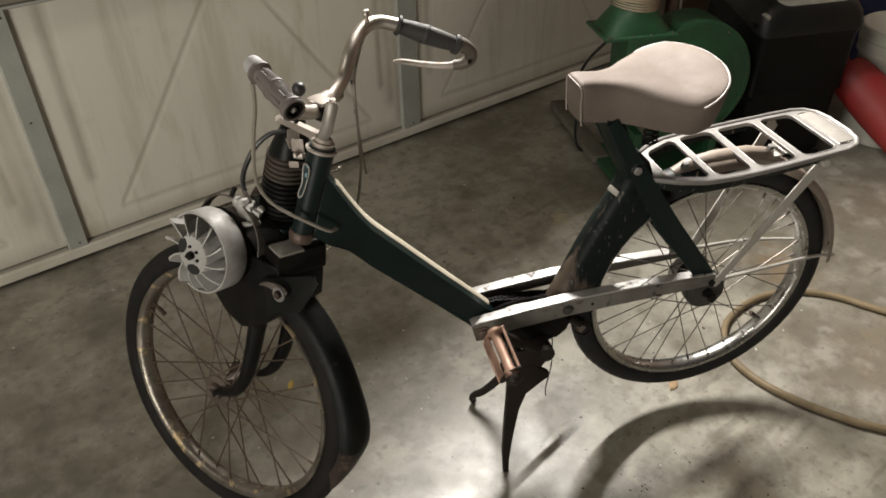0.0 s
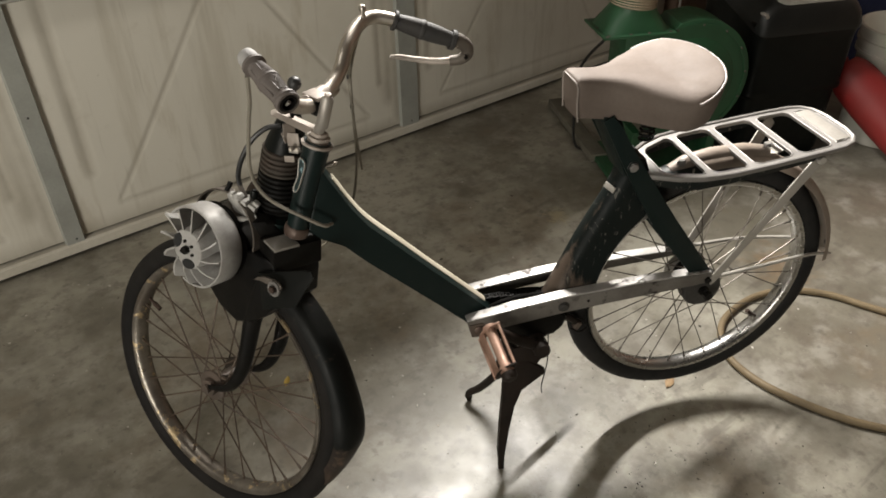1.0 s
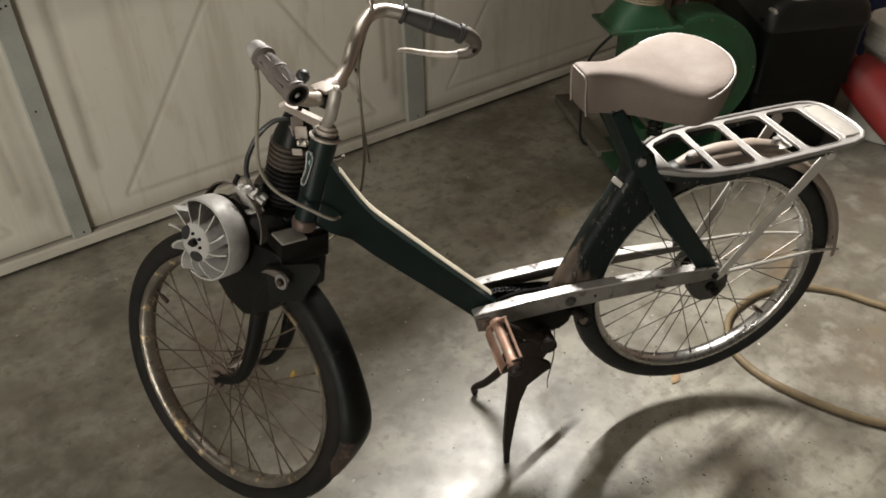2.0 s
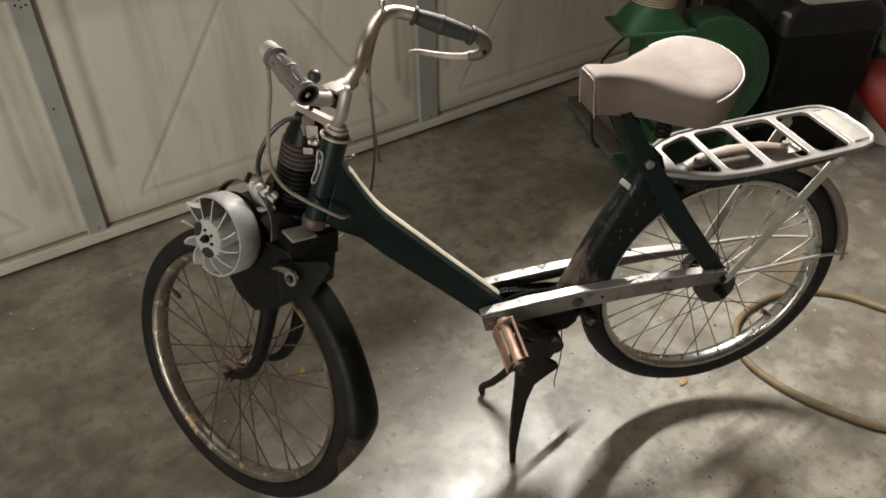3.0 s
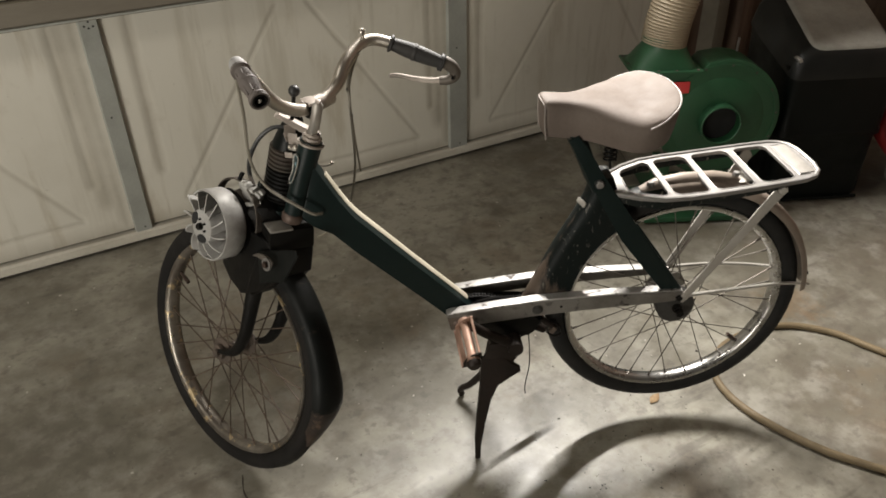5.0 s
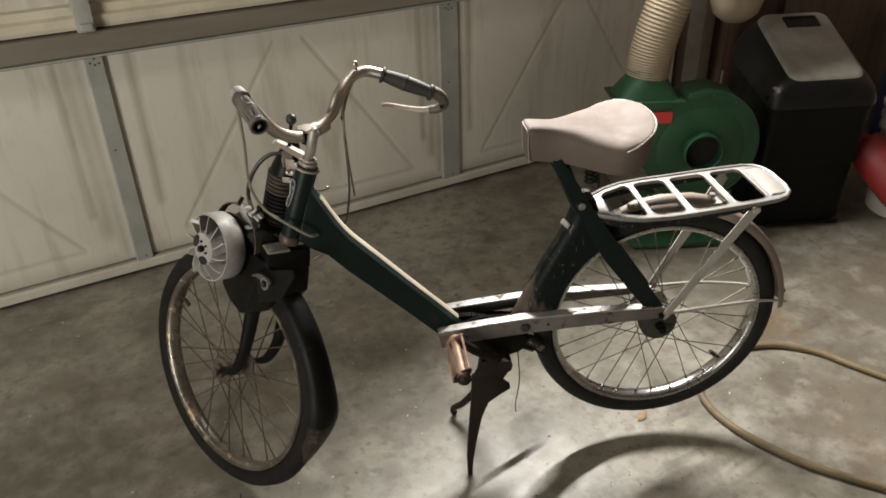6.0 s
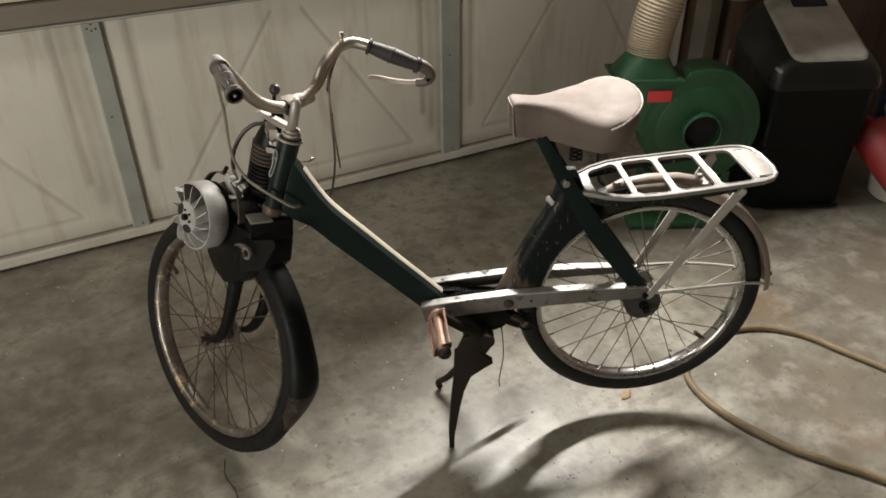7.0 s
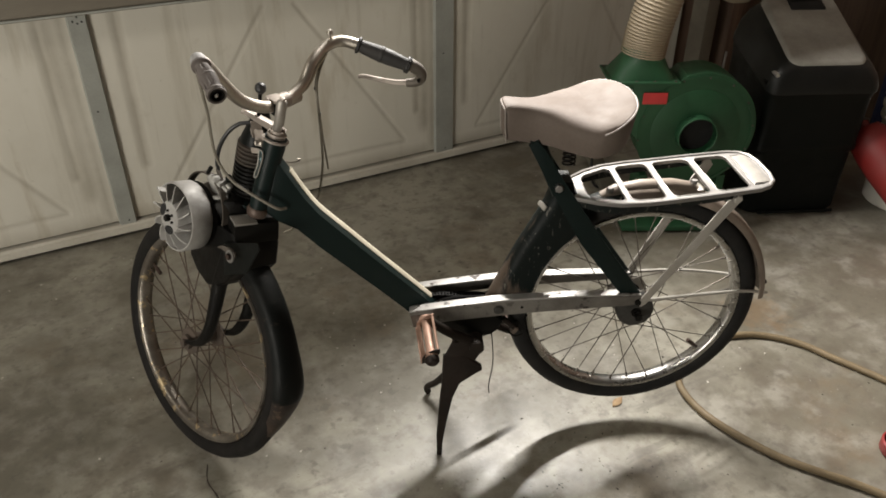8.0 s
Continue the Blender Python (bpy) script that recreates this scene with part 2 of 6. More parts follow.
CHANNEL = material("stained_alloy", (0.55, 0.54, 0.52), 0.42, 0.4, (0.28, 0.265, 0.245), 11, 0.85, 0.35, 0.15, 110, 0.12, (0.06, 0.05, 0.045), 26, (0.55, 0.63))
STAND = material("rusty_stand_steel", (0.024, 0.0165, 0.0125), 0.6, 0.3, (0.014, 0.0115, 0.0095), 22, 0.8, 0.3, 0.2, 120, spec=0.3)
FOOT = material("bare_brown_steel", (0.13, 0.10, 0.08), 0.5, 0.3, (0.05, 0.042, 0.035), 18, 0.9, 0.3, 0.1, 100)
CARB = material("grubby_alloy", (0.52, 0.51, 0.48), 0.5, 0.3, (0.14, 0.125, 0.11), 34, 0.85, 0.3, 0.2, 120)
PALECAP = material("pale_worn_cap", (0.36, 0.35, 0.34), 0.8, 0.0, (0.22, 0.215, 0.21), 20, 0.8, 0.3)
RACKPANEL = material("worn_grey_panel", (0.28, 0.262, 0.235), 0.55, 0.2, (0.20, 0.185, 0.16), 16, 0.7, 0.3, 0.15, 110)
FANBACK = material("dark_dull_metal", (0.05, 0.047, 0.042), 0.7, 0.1, (0.02, 0.019, 0.017), 24, 0.8, 0.3, 0.2, 120)
GUARD = material("dusty_black_guard", (0.0045, 0.0058, 0.0054), 0.5, 0, (0.013, 0.0125, 0.011), 7, 0.8, 0.25, 0.1, 90, 0.12, (0.045, 0.035, 0.026), 26, (0.60, 0.70), spec=0.14)
GUARDRUST = material("rusting_black_guard", (0.014, 0.012, 0.0105), 0.6, 0, (0.05, 0.032, 0.022), 9, 0.9, 0.25, 0.15, 90, 0.1, (0.09, 0.06, 0.042), 30, (0.56, 0.66), spec=0.25)
CLAMP = material("dull_cast_clamp", (0.40, 0.35, 0.305), 0.55, 0.2, (0.24, 0.20, 0.17), 26, 0.8, 0.3, 0.2, 120)
DRUM = material("dusty_drum", (0.13, 0.112, 0.092), 0.6, 0.3, (0.06, 0.048, 0.04), 26, 0.8, 0.3, 0.15, 110)
CAST = material("cast_alloy", (0.46, 0.45, 0.43), 0.58, 0.3, (0.25, 0.235, 0.215), 22, 0.8, 0.25, 0.2, 120)
SILVER = material("silver_paint", (0.45, 0.43, 0.39), 0.5, 0.2, (0.27, 0.245, 0.21), 12, 0.7, 0.2, 0.05, 80)
FENDER = material("faded_fender_paint", (0.30, 0.25, 0.205), 0.5, 0.1, (0.17, 0.135, 0.11), 9, 0.8, 0.2, 0.08, 80)
VINYL = material("greige_vinyl", (0.142, 0.114, 0.096), 0.75, 0, (0.105, 0.082, 0.068), 9, 0.7, 0.2, 0.12, 160, 0.08, spec=0.25)
SEAM = material("vinyl_piping", (0.27, 0.235, 0.21), 0.55, 0, None, 12, 0.5)
PIPING = material("pale_piping", (0.62, 0.58, 0.52), 0.5, 0, None, 12, 0.4)
CREAM = material("cream_rubber", (0.60, 0.55, 0.43), 0.6, 0, (0.42, 0.37, 0.27), 14, 0.6, 0.15)
GRIP = material("grey_grip_rubber", (0.14, 0.12, 0.108), 0.7, 0, (0.085, 0.07, 0.062), 20, 0.7, 0.2, 0.15, 200)
BLACKGRIP = material("black_grip_rubber", (0.03, 0.03, 0.03), 0.6, 0, (0.06, 0.055, 0.05), 20, 0.7, 0.2, 0.15, 200, spec=0.3)
CABLE = material("grey_cable_sheath", (0.24, 0.22, 0.18), 0.5, 0, None, 20, 0.5)
BLACKCABLE = material("black_cable_sheath", (0.02, 0.02, 0.02), 0.45, 0, None, 20, 0.5)
# a step lighter than the chest body, for the lid's shoulder
DULLBLACK = material("dull_black_plastic", (0.016, 0.0165, 0.0155), 0.4, 0, (0.007, 0.0075, 0.0072), 6, 0.8, 0.25, 0.1, 90, spec=0.3)
BADGE = material("badge_enamel", (0.02, 0.035, 0.036), 0.35, 0, None, 20, 0.5, 0, 0, 60, 0.1, (0.26, 0.40, 0.44), 90, (0.52, 0.56))
GREEN = material("green_enamel", (0.020, 0.088, 0.036), 0.5, 0, (0.012, 0.046, 0.021), 6, 0.6, 0.2, 0.06, 60, 0.1, (0.16, 0.22, 0.15), 46, (0.68, 0.74))
DUCT = material("ribbed_duct", (0.34, 0.28, 0.195), 0.65, 0, (0.24, 0.19, 0.13), 8, 0.6, 0.2)
BLACKPLASTIC = material("black_plastic", (0.0055, 0.0068, 0.0060), 0.42, 0, (0.009, 0.0092, 0.0085), 7, 0.6, 0.2, 0.1, 90, spec=0.12)
# lid tone: dust, paled well past it to stand for reflected light
DUSTYSHEEN = material("dusty_sheen_plastic", (0.37, 0.355, 0.315), 0.6, 0, (0.17, 0.16, 0.14), 9, 0.7, 0.25, 0.1, 90, spec=0.3)
WHITEPLASTIC = material("white_plastic", (0.6, 0.58, 0.52), 0.5, 0, (0.45, 0.43, 0.37), 8, 0.5)
REDPLASTIC = material("red_plastic", (0.21, 0.013, 0.012), 0.5, 0, (0.16, 0.025, 0.02), 6, 0.6)
REDPAINT = material("red_label", (0.62, 0.05, 0.05), 0.5, 0, None, 20, 0.4)
BLUECLOTH = material("blue_cloth", (0.012, 0.016, 0.05), 0.9, 0, None, 15, 0.6)
HOSE = material("tan_hose", (0.22, 0.165, 0.092), 0.65, 0, (0.12, 0.088, 0.05), 14, 0.7, 0.2)
BOARD = material("weathered_board", (0.16, 0.15, 0.115), 0.8, 0, (0.06, 0.05, 0.04), 6, 0.7, 0.3)
DEBRIS = material("dirt_crumbs", (0.05, 0.042, 0.035), 0.9, 0, (0.12, 0.10, 0.08), 40, 0.8)
LEAF = material("dry_leaf", (0.42, 0.30, 0.17), 0.8, 0, (0.22, 0.12, 0.06), 60, 0.7)
YELLOW = material("yellow_fleck", (0.7, 0.5, 0.12), 0.7, 0, None, 60, 0.5)
# near-black, painted in place of the shade inside holes and recesses
HOLE = material("dark_cavity", (0.01, 0.01, 0.01), 0.9)


# ---- mesh helpers ----
def finish(bm, mat, smooth=True, angle=40):
    bmesh.ops.recalc_face_normals(bm, faces=bm.faces[:])
    me = bpy.data.meshes.new("mesh")
    if smooth:
        for f in bm.faces:
            f.smooth = True
        for e in bm.edges:
            if len(e.link_faces) == 2 and e.calc_face_angle(0) > radians(angle):
                e.smooth = False
    bm.to_mesh(me)
    bm.free()
    me.materials.append(mat)
    return me


def part(name, bm, mat, parent, label="", smooth=True, xf=None):
    if xf is not None:
        bm.transform(xf)
    ob = new(name, finish(bm, mat, smooth))
    if parent is not None:
        ob.parent = parent
    if label:
        tagged(ob, label)
    return ob


def thing(name, m, label, category, group="", kind=""):
    ob = new(name)
    ob.empty_display_size = 0.05
    ob.matrix_world = m
    return tagged(ob, label, category, group, kind)


def solo(name, bm, mat, label, category, m=None, group="", kind="", smooth=True):
    ob = new(name, finish(bm, mat, smooth))
    if m is not None:
        ob.matrix_world = m
    return tagged(ob, label, category, group, kind)


def add_box(bm, c, size, rot=None, bevel=0.0):
    m = Matrix.Translation(c) @ (rot.to_4x4() if rot else Matrix.Identity(4)) @ Matrix.Diagonal((*size, 1))
    g = bmesh.ops.create_cube(bm, size=1.0, matrix=m)
    if bevel:
        edges = list({e for v in g["verts"] for e in v.link_edges})
        bmesh.ops.bevel(bm, geom=edges, offset=bevel, segments=2, affect="EDGES", profile=0.6)
    return bm


def box(c, size, rot=None, bevel=0.0):
    return add_box(bmesh.new(), c, size, rot, bevel)


def smooth_path(pts, n=6):
    """Catmull-Rom through the points."""
    p = [Vector(q) for q in pts]
    p = [p[0] * 2 - p[1], *p, p[-1] * 2 - p[-2]]
    out = []
    for i in range(1, len(p) - 2):
        for k in range(n):
            t = k / n
            a, b, c, d = p[i - 1], p[i], p[i + 1], p[i + 2]
            out.append(0.5 * ((2 * b) + (c - a) * t + (2 * a - 5 * b + 4 * c - d) * t * t + (3 * b - a - 3 * c + d) * t ** 3))
    out.append(p[-2])
    return out


def add_tube(bm, pts, radius, segs=10, caps=True, ratio=1.0):
    """Sweep a round (or flattened, by ratio) section along the points; radius may be a list."""
    pts = [Vector(q) for q in pts]
    radii = radius if isinstance(radius, (list, tuple)) else [radius] * len(pts)
    if len(radii) != len(pts):
        radii = [radii[0] + (radii[-1] - radii[0]) * i / (len(pts) - 1) for i in range(len(pts))]
    rings, up = [], None
    for i, q in enumerate(pts):
        d = (pts[min(i + 1, len(pts) - 1)] - pts[max(i - 1, 0)]).normalized()
        if up is None:
            up = d.orthogonal().normalized()
        up = (up - d * up.dot(d)).normalized()
        side = d.cross(up)
        rings.append([bm.verts.new(q + radii[i] * (math.cos(a) * up + ratio * math.sin(a) * side)) for a in (2 * math.pi * k / segs for k in range(segs))])
    for r0, r1 in zip(rings, rings[1:]):
        for k in range(segs):
            bm.faces.new((r0[k], r0[(k + 1) % segs], r1[(k + 1) % segs], r1[k]))
    if caps:
        bm.faces.new(rings[0][::-1])
        bm.faces.new(rings[-1])
    return bm


def tube(pts, radius, segs=10, curved=0, ratio=1.0):
    return add_tube(bmesh.new(), smooth_path(pts, curved) if curved else pts, radius, segs, True, ratio)


def add_lathe(bm, profile, base, axis, segs=32, closed=False):
    """Turn (radius, along) pairs round the axis through base."""
    axis = Vector(axis).normalized()
    u = axis.orthogonal().normalized()
    v = axis.cross(u)
    rings = []
    for r, h in profile:
        o = Vector(base) + axis * h
        if r < 1e-6:
            rings.append([bm.verts.new(o)])
        else:
            rings.append([bm.verts.new(o + r * (math.cos(a) * u + math.sin(a) * v)) for a in (2 * math.pi * k / segs for k in range(segs))])
    pairs = list(zip(rings, rings[1:]))
    if closed:
        pairs.append((rings[-1], rings[0]))
    for a, b in pairs:
        for k in range(segs):
            j = (k + 1) % segs
            if len(a) == 1 and len(b) == 1:
                continue
            if len(a) == 1:
                bm.faces.new((a[0], b[j], b[k]))
            elif len(b) == 1:
                bm.faces.new((a[k], a[j], b[0]))
            else:
                bm.faces.new((a[k], a[j], b[j], b[k]))
    return bm


def lathe(profile, base, axis, segs=32, closed=False):
    return add_lathe(bmesh.new(), profile, base, axis, segs, closed)


def add_slab(bm, outline, y0, y1, bevel=0.0, segs=2):
    """A side-view outline of (x, z) pairs given thickness from y0 to y1."""
    a = [bm.verts.new((x, y0, z)) for x, z in outline]
    b = [bm.verts.new((x, y1, z)) for x, z in outline]
    n = len(a)
    fa, fb = bm.faces.new(a), bm.faces.new(b[::-1])
    for i in range(n):
        bm.faces.new((a[i], b[i], b[(i + 1) % n], a[(i + 1) % n]))
    if bevel:
        bmesh.ops.bevel(bm, geom=list({*fa.edges, *fb.edges}), offset=bevel, segments=segs, affect="EDGES", profile=0.5)
    return bm


def slab(outline, y0, y1, bevel=0.0, segs=2):
    return add_slab(bmesh.new(), outline, y0, y1, bevel, segs)


def add_sheet(bm, centre, sections, thick):
    """A curved strip: rows of points (lists of Vectors), thickened along their normals by solidifying."""
    rows = [[bm.verts.new(q) for q in row] for row in sections]
    faces = []
    for r0, r1 in zip(rows, rows[1:]):
        for k in range(len(r0) - 1):
            faces.append(bm.faces.new((r0[k], r0[k + 1], r1[k + 1], r1[k])))
    bmesh.ops.recalc_face_normals(bm, faces=faces)
    bmesh.ops.solidify(bm, geom=faces, thickness=thick)
    return bm


def smooth_outline(pts, n=4):
    """A closed outline rounded through its (x, z) points."""
    p = [Vector((x, 0, z)) for x, z in pts]
    m = len(p)
    out = []
    for i in range(m):
        a, b, c, d = p[i - 1], p[i], p[(i + 1) % m], p[(i + 2) % m]
        for k in range(n):
            t = k / n
            q = 0.5 * ((2 * b) + (c - a) * t + (2 * a - 5 * b + 4 * c - d) * t * t + (3 * b - a - 3 * c + d) * t ** 3)
            out.append((q.x, q.z))
    return out


# ---- the garage ----
WALL_Y = 2.611
X0, X1, Y0, CEIL = -3.2, 4.1, -3.6, 2.95
DOOR_L, DOOR_R = X0, 3.35


def ground():
    bm = bmesh.new()
    add_box(bm, ((X0 + X1) / 2, (Y0 + WALL_Y) / 2 + 0.1, -0.05), (X1 - X0 + 0.4, WALL_Y - Y0 + 0.6, 0.1))
    solo("floor", bm, CONCRETE, "worn grey-brown polished concrete garage floor", "floor", kind="structure", smooth=False)


def shell():
    t = 0.12
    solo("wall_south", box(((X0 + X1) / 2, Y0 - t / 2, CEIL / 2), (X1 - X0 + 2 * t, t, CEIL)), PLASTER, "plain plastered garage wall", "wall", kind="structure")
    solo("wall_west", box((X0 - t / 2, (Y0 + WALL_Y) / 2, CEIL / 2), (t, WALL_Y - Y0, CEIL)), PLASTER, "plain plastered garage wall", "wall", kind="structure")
    solo("wall_east", box((X1 + t / 2, (Y0 + WALL_Y) / 2, CEIL / 2), (t, WALL_Y - Y0, CEIL)), DARKWALL, "dark stained board wall in shadow", "wall", kind="structure")
    solo("wall_north", box(((DOOR_R + X1) / 2 + 0.06, WALL_Y + 0.10, CEIL / 2), (X1 - DOOR_R + 0.12, t, CEIL)), DARKWALL, "plastered wall beside the garage door", "wall", kind="structure")
    solo("ceiling", box(((X0 + X1) / 2, (Y0 + WALL_Y) / 2, CEIL + 0.06), (X1 - X0 + 0.3, WALL_Y - Y0 + 0.5, 0.12)), PLASTER, "plain dark garage ceiling, out of view", "ceiling", kind="structure")


STRUTS = [(-1.70, 0.05), (-0.43, 0.05), (0.843, 0.05), (2.10, 0.078)]


def groove_panel(bm, x0, x1, z0, z1, segments, y):
    """A door skin whose pressed lines are shallow V grooves: fine grid pushed back near each line."""
    fine = 0.005 if z0 < 0.5 and x1 > -0.5 else 0.02
    nx, nz = int((x1 - x0) / fine), int((z1 - z0) / fine)
    # per-vertex weight of the darker tone near each line
    dirt = bm.verts.layers.float.new("dark_tone")
    rows = []
    for j in range(nz + 1):
        z = z0 + (z1 - z0) * j / nz
        row = []
        for i in range(nx + 1):
            x = x0 + (x1 - x0) * i / nx
            dip = worst = 0.0
            for ax, az, bx, bz, half, deep in segments:
                vx, vz = bx - ax, bz - az
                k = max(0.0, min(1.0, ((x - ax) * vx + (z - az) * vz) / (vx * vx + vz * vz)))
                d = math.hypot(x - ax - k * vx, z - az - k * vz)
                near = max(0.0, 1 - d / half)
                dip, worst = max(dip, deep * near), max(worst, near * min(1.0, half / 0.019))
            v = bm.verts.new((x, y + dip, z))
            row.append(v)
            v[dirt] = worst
        rows.append(row)
    for r0, r1 in zip(rows, rows[1:]):
        for i in range(nx):
            bm.faces.new((r0[i], r0[i + 1], r1[i + 1], r1[i]))


def garage_door():
    door = thing("garage_door", Matrix.Identity(4), "cream steel sectional garage door, closed, with pressed cross braces", "garage door", kind="structure")
    edges = [DOOR_L] + [x for x, w in STRUTS] + [DOOR_R]
    for row, (z0, z1) in enumerate(((0.056, 0.815), (0.835, 1.61), (1.63, 2.4))):
        for a, b in zip(edges, edges[1:]):
            bm = bmesh.new()
            lo, hi = a + 0.105, b - 0.115
            mid = (lo + hi) / 2
            if row == 0:
                segs = [(lo, z0 + 0.19, lo, z1 - 0.03), (hi, z0 + 0.19, hi, z1 - 0.03), (lo + 0.06, z0 + 0.075, mid - 0.055, z1 - 0.1),
                        (hi - 0.06, z0 + 0.075, mid + 0.055, z1 - 0.1), (lo + 0.06, z0 + 0.065, hi - 0.06, z0 + 0.065)]
            else:
                segs = [(lo, z0 + 0.05, lo, z1 - 0.05), (hi, z0 + 0.05, hi, z1 - 0.05), (lo + 0.06, z1 - 0.08, mid, z0 + 0.1), (hi - 0.06, z1 - 0.08, mid, z0 + 0.1)]
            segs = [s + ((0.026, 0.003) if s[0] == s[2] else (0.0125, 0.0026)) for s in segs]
            # extra bands: beside the stile, in from it, and along the panel foot
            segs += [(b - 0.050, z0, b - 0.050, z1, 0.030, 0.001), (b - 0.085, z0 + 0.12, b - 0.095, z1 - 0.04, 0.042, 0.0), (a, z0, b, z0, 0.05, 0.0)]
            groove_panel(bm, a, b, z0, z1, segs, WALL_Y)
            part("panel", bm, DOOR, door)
    part("backing", box(((DOOR_L + DOOR_R) / 2, WALL_Y + 0.06, 1.22), (DOOR_R - DOOR_L, 0.06, 2.44)), DOOR, door)
    part("header", box(((DOOR_L + DOOR_R) / 2, WALL_Y + 0.07, 2.7), (DOOR_R - DOOR_L, 0.08, 0.55)), PLASTER, door)
    for x, w in STRUTS:
        bm = bmesh.new()
        outline = [(-w / 2 - 0.004, 0), (-w / 2, -0.014), (w / 2, -0.014), (w / 2 + 0.004, 0)]
        lo = [bm.verts.new((x + u, WALL_Y + v - 0.001, 0.022)) for u, v in outline]
        hi = [bm.verts.new((x + u, WALL_Y + v - 0.001, 0.80)) for u, v in outline]
        for i in range(3):
            bm.faces.new((lo[i], lo[i + 1], hi[i + 1], hi[i]))
        bm.faces.new(lo)
        bm.faces.new(hi[::-1])
        strut = part("stile", bm, GALV, door, "grey galvanised steel stile", smooth=False)
        for k, (dx, z) in enumerate(((-0.012, 0.745), (0.0, 0.738), (0.013, 0.742), (0.002, 0.757), (-0.006, 0.46), (0.004, 0.06))):
            part("screw", lathe([(0.0032, 0), (0.003, 0.0015), (0, 0.002)], (x + dx, WALL_Y - 0.0145, z), (0, -1, 0), 8), HOLE, strut)
        bm = box((x, WALL_Y - 0.012, 1.22), (w, 0.022, 0.76), bevel=0.003)
        part("stile", bm, GALV, door, "grey galvanised steel stile")
    # bottom weather strip
    part("weather_strip", strip_x(
        [(-0.012, 0.010), (-0.019, 0.016), (-0.019, 0.040), (-0.014, 0.047), (0.02, 0.049), (0.02, 0.010)], DOOR_L, DOOR_R), SEAL, door, "pale weather strip along the door bottom", smooth=False)
    # black strip along the floor in place of the shadow gap there
    part("rubber_seal", strip_x([(0.002, 0.0), (-0.006, 0.0095), (0.02, 0.0095), (0.02, 0.0)], DOOR_L, DOOR_R), RUBBER, door, "black strip standing in for the shadow gap at the floor", smooth=False)
    # horizontal stiffening rail at the section joint
    part("rail", strip_x([(-0.004, 0.845), (-0.062, 0.845), (-0.066, 0.838), (-0.066, 0.786), (-0.06, 0.779), (-0.072, 0.777), (-0.072, 0.774), (-0.055, 0.774),
                          (-0.058, 0.834), (-0.004, 0.836)], DOOR_L, DOOR_R), TIMBER, door, "tan painted steel stiffening rail", smooth=False)
    part("rail_lip", strip_x([(-0.074, 0.776), (-0.074, 0.781), (-0.067, 0.782), (-0.067, 0.776)], DOOR_L, DOOR_R), GALV, door, "bright lip of the rail", smooth=False)
    part("ledge", strip_x([(0.0, 0.85), (-0.03, 0.85), (-0.034, 0.862), (-0.034, 0.884), (-0.02, 0.892), (-0.02, 0.915), (0.0, 0.92)], DOOR_L, DOOR_R), CREAM, door, "cream ledge of the upper section", smooth=False)
    for x, w in STRUTS[2:]:
        hinge = part("hinge", box((x, WALL_Y - 0.045, 0.90), (0.05, 0.03, 0.11), bevel=0.004), GALV, door, "galvanised hinge bracket")
        part("hinge_leaf", box((x, WALL_Y - 0.066, 0.862), (0.034, 0.02, 0.02), bevel=0.003), GALV, hinge)


def strip_x(profile, x0, x1):
    """A (depth, height) profile drawn along x; depth counts from the door's face."""
    bm = bmesh.new()
    a = [bm.verts.new((x0, WALL_Y + d, z)) for d, z in profile]
    b = [bm.verts.new((x1, WALL_Y + d, z)) for d, z in profile]
    n = len(a)
    bm.faces.new(a)
    bm.faces.new(b[::-1])
    for i in range(n):
        bm.faces.new((a[i], b[i], b[(i + 1) % n], a[(i + 1) % n]))
    return bm


ground()
shell()
garage_door()


# ---- the moped ----
BIKE = pose(1.761, 1.102, 0.0, 0, 0, -24.8)
REAR_Z, TYRE_R, TUBE_R = 0.348, 0.262, 0.0225
RAKE = radians(20)
AXIS = Vector((math.sin(RAKE), 0, math.cos(RAKE)))
HEAD = Vector((-0.776, 0, 0.695))
TURNED = Matrix.Translation(HEAD) @ Matrix.Rotation(radians(-49), 4, AXIS) @ Matrix.Translation(-HEAD)
FRONT = TURNED @ Matrix.Translation((0, -0.035, 0))
ROLL = Matrix.Translation((0.010, 0, 0)) @ Matrix.Translation(HEAD) @ Matrix.Rotation(radians(-46), 4, AXIS) @ Matrix.Translation(-HEAD) @ Matrix.Translation((0, -0.035, 0))
HUB = Vector((-0.972, 0.0, 0.288))


def on_head(d, y=0.0):
    """A point d metres up the steering axis."""
    p = HEAD + AXIS * d
    return (p.x, p.y + y, p.z)


NECK = Vector((-0.7435, -0.052, 0.796))
NECK_AXIS = Vector((0.051, 0.010, 0.144)).normalized()


def on_neck(d):
    """A point d metres up the head tube from its top edge."""
    return tuple(NECK + NECK_AXIS * d)


def to_neck(bm):
    """Swing the forward end of a frame part over to the head tube."""
    for v in bm.verts:
        k = max(0.0, min(1.0, (-0.45 - v.co.x) / 0.30))
        v.co += Vector((0.010, -0.050, 0.0215)) * k
    return bm


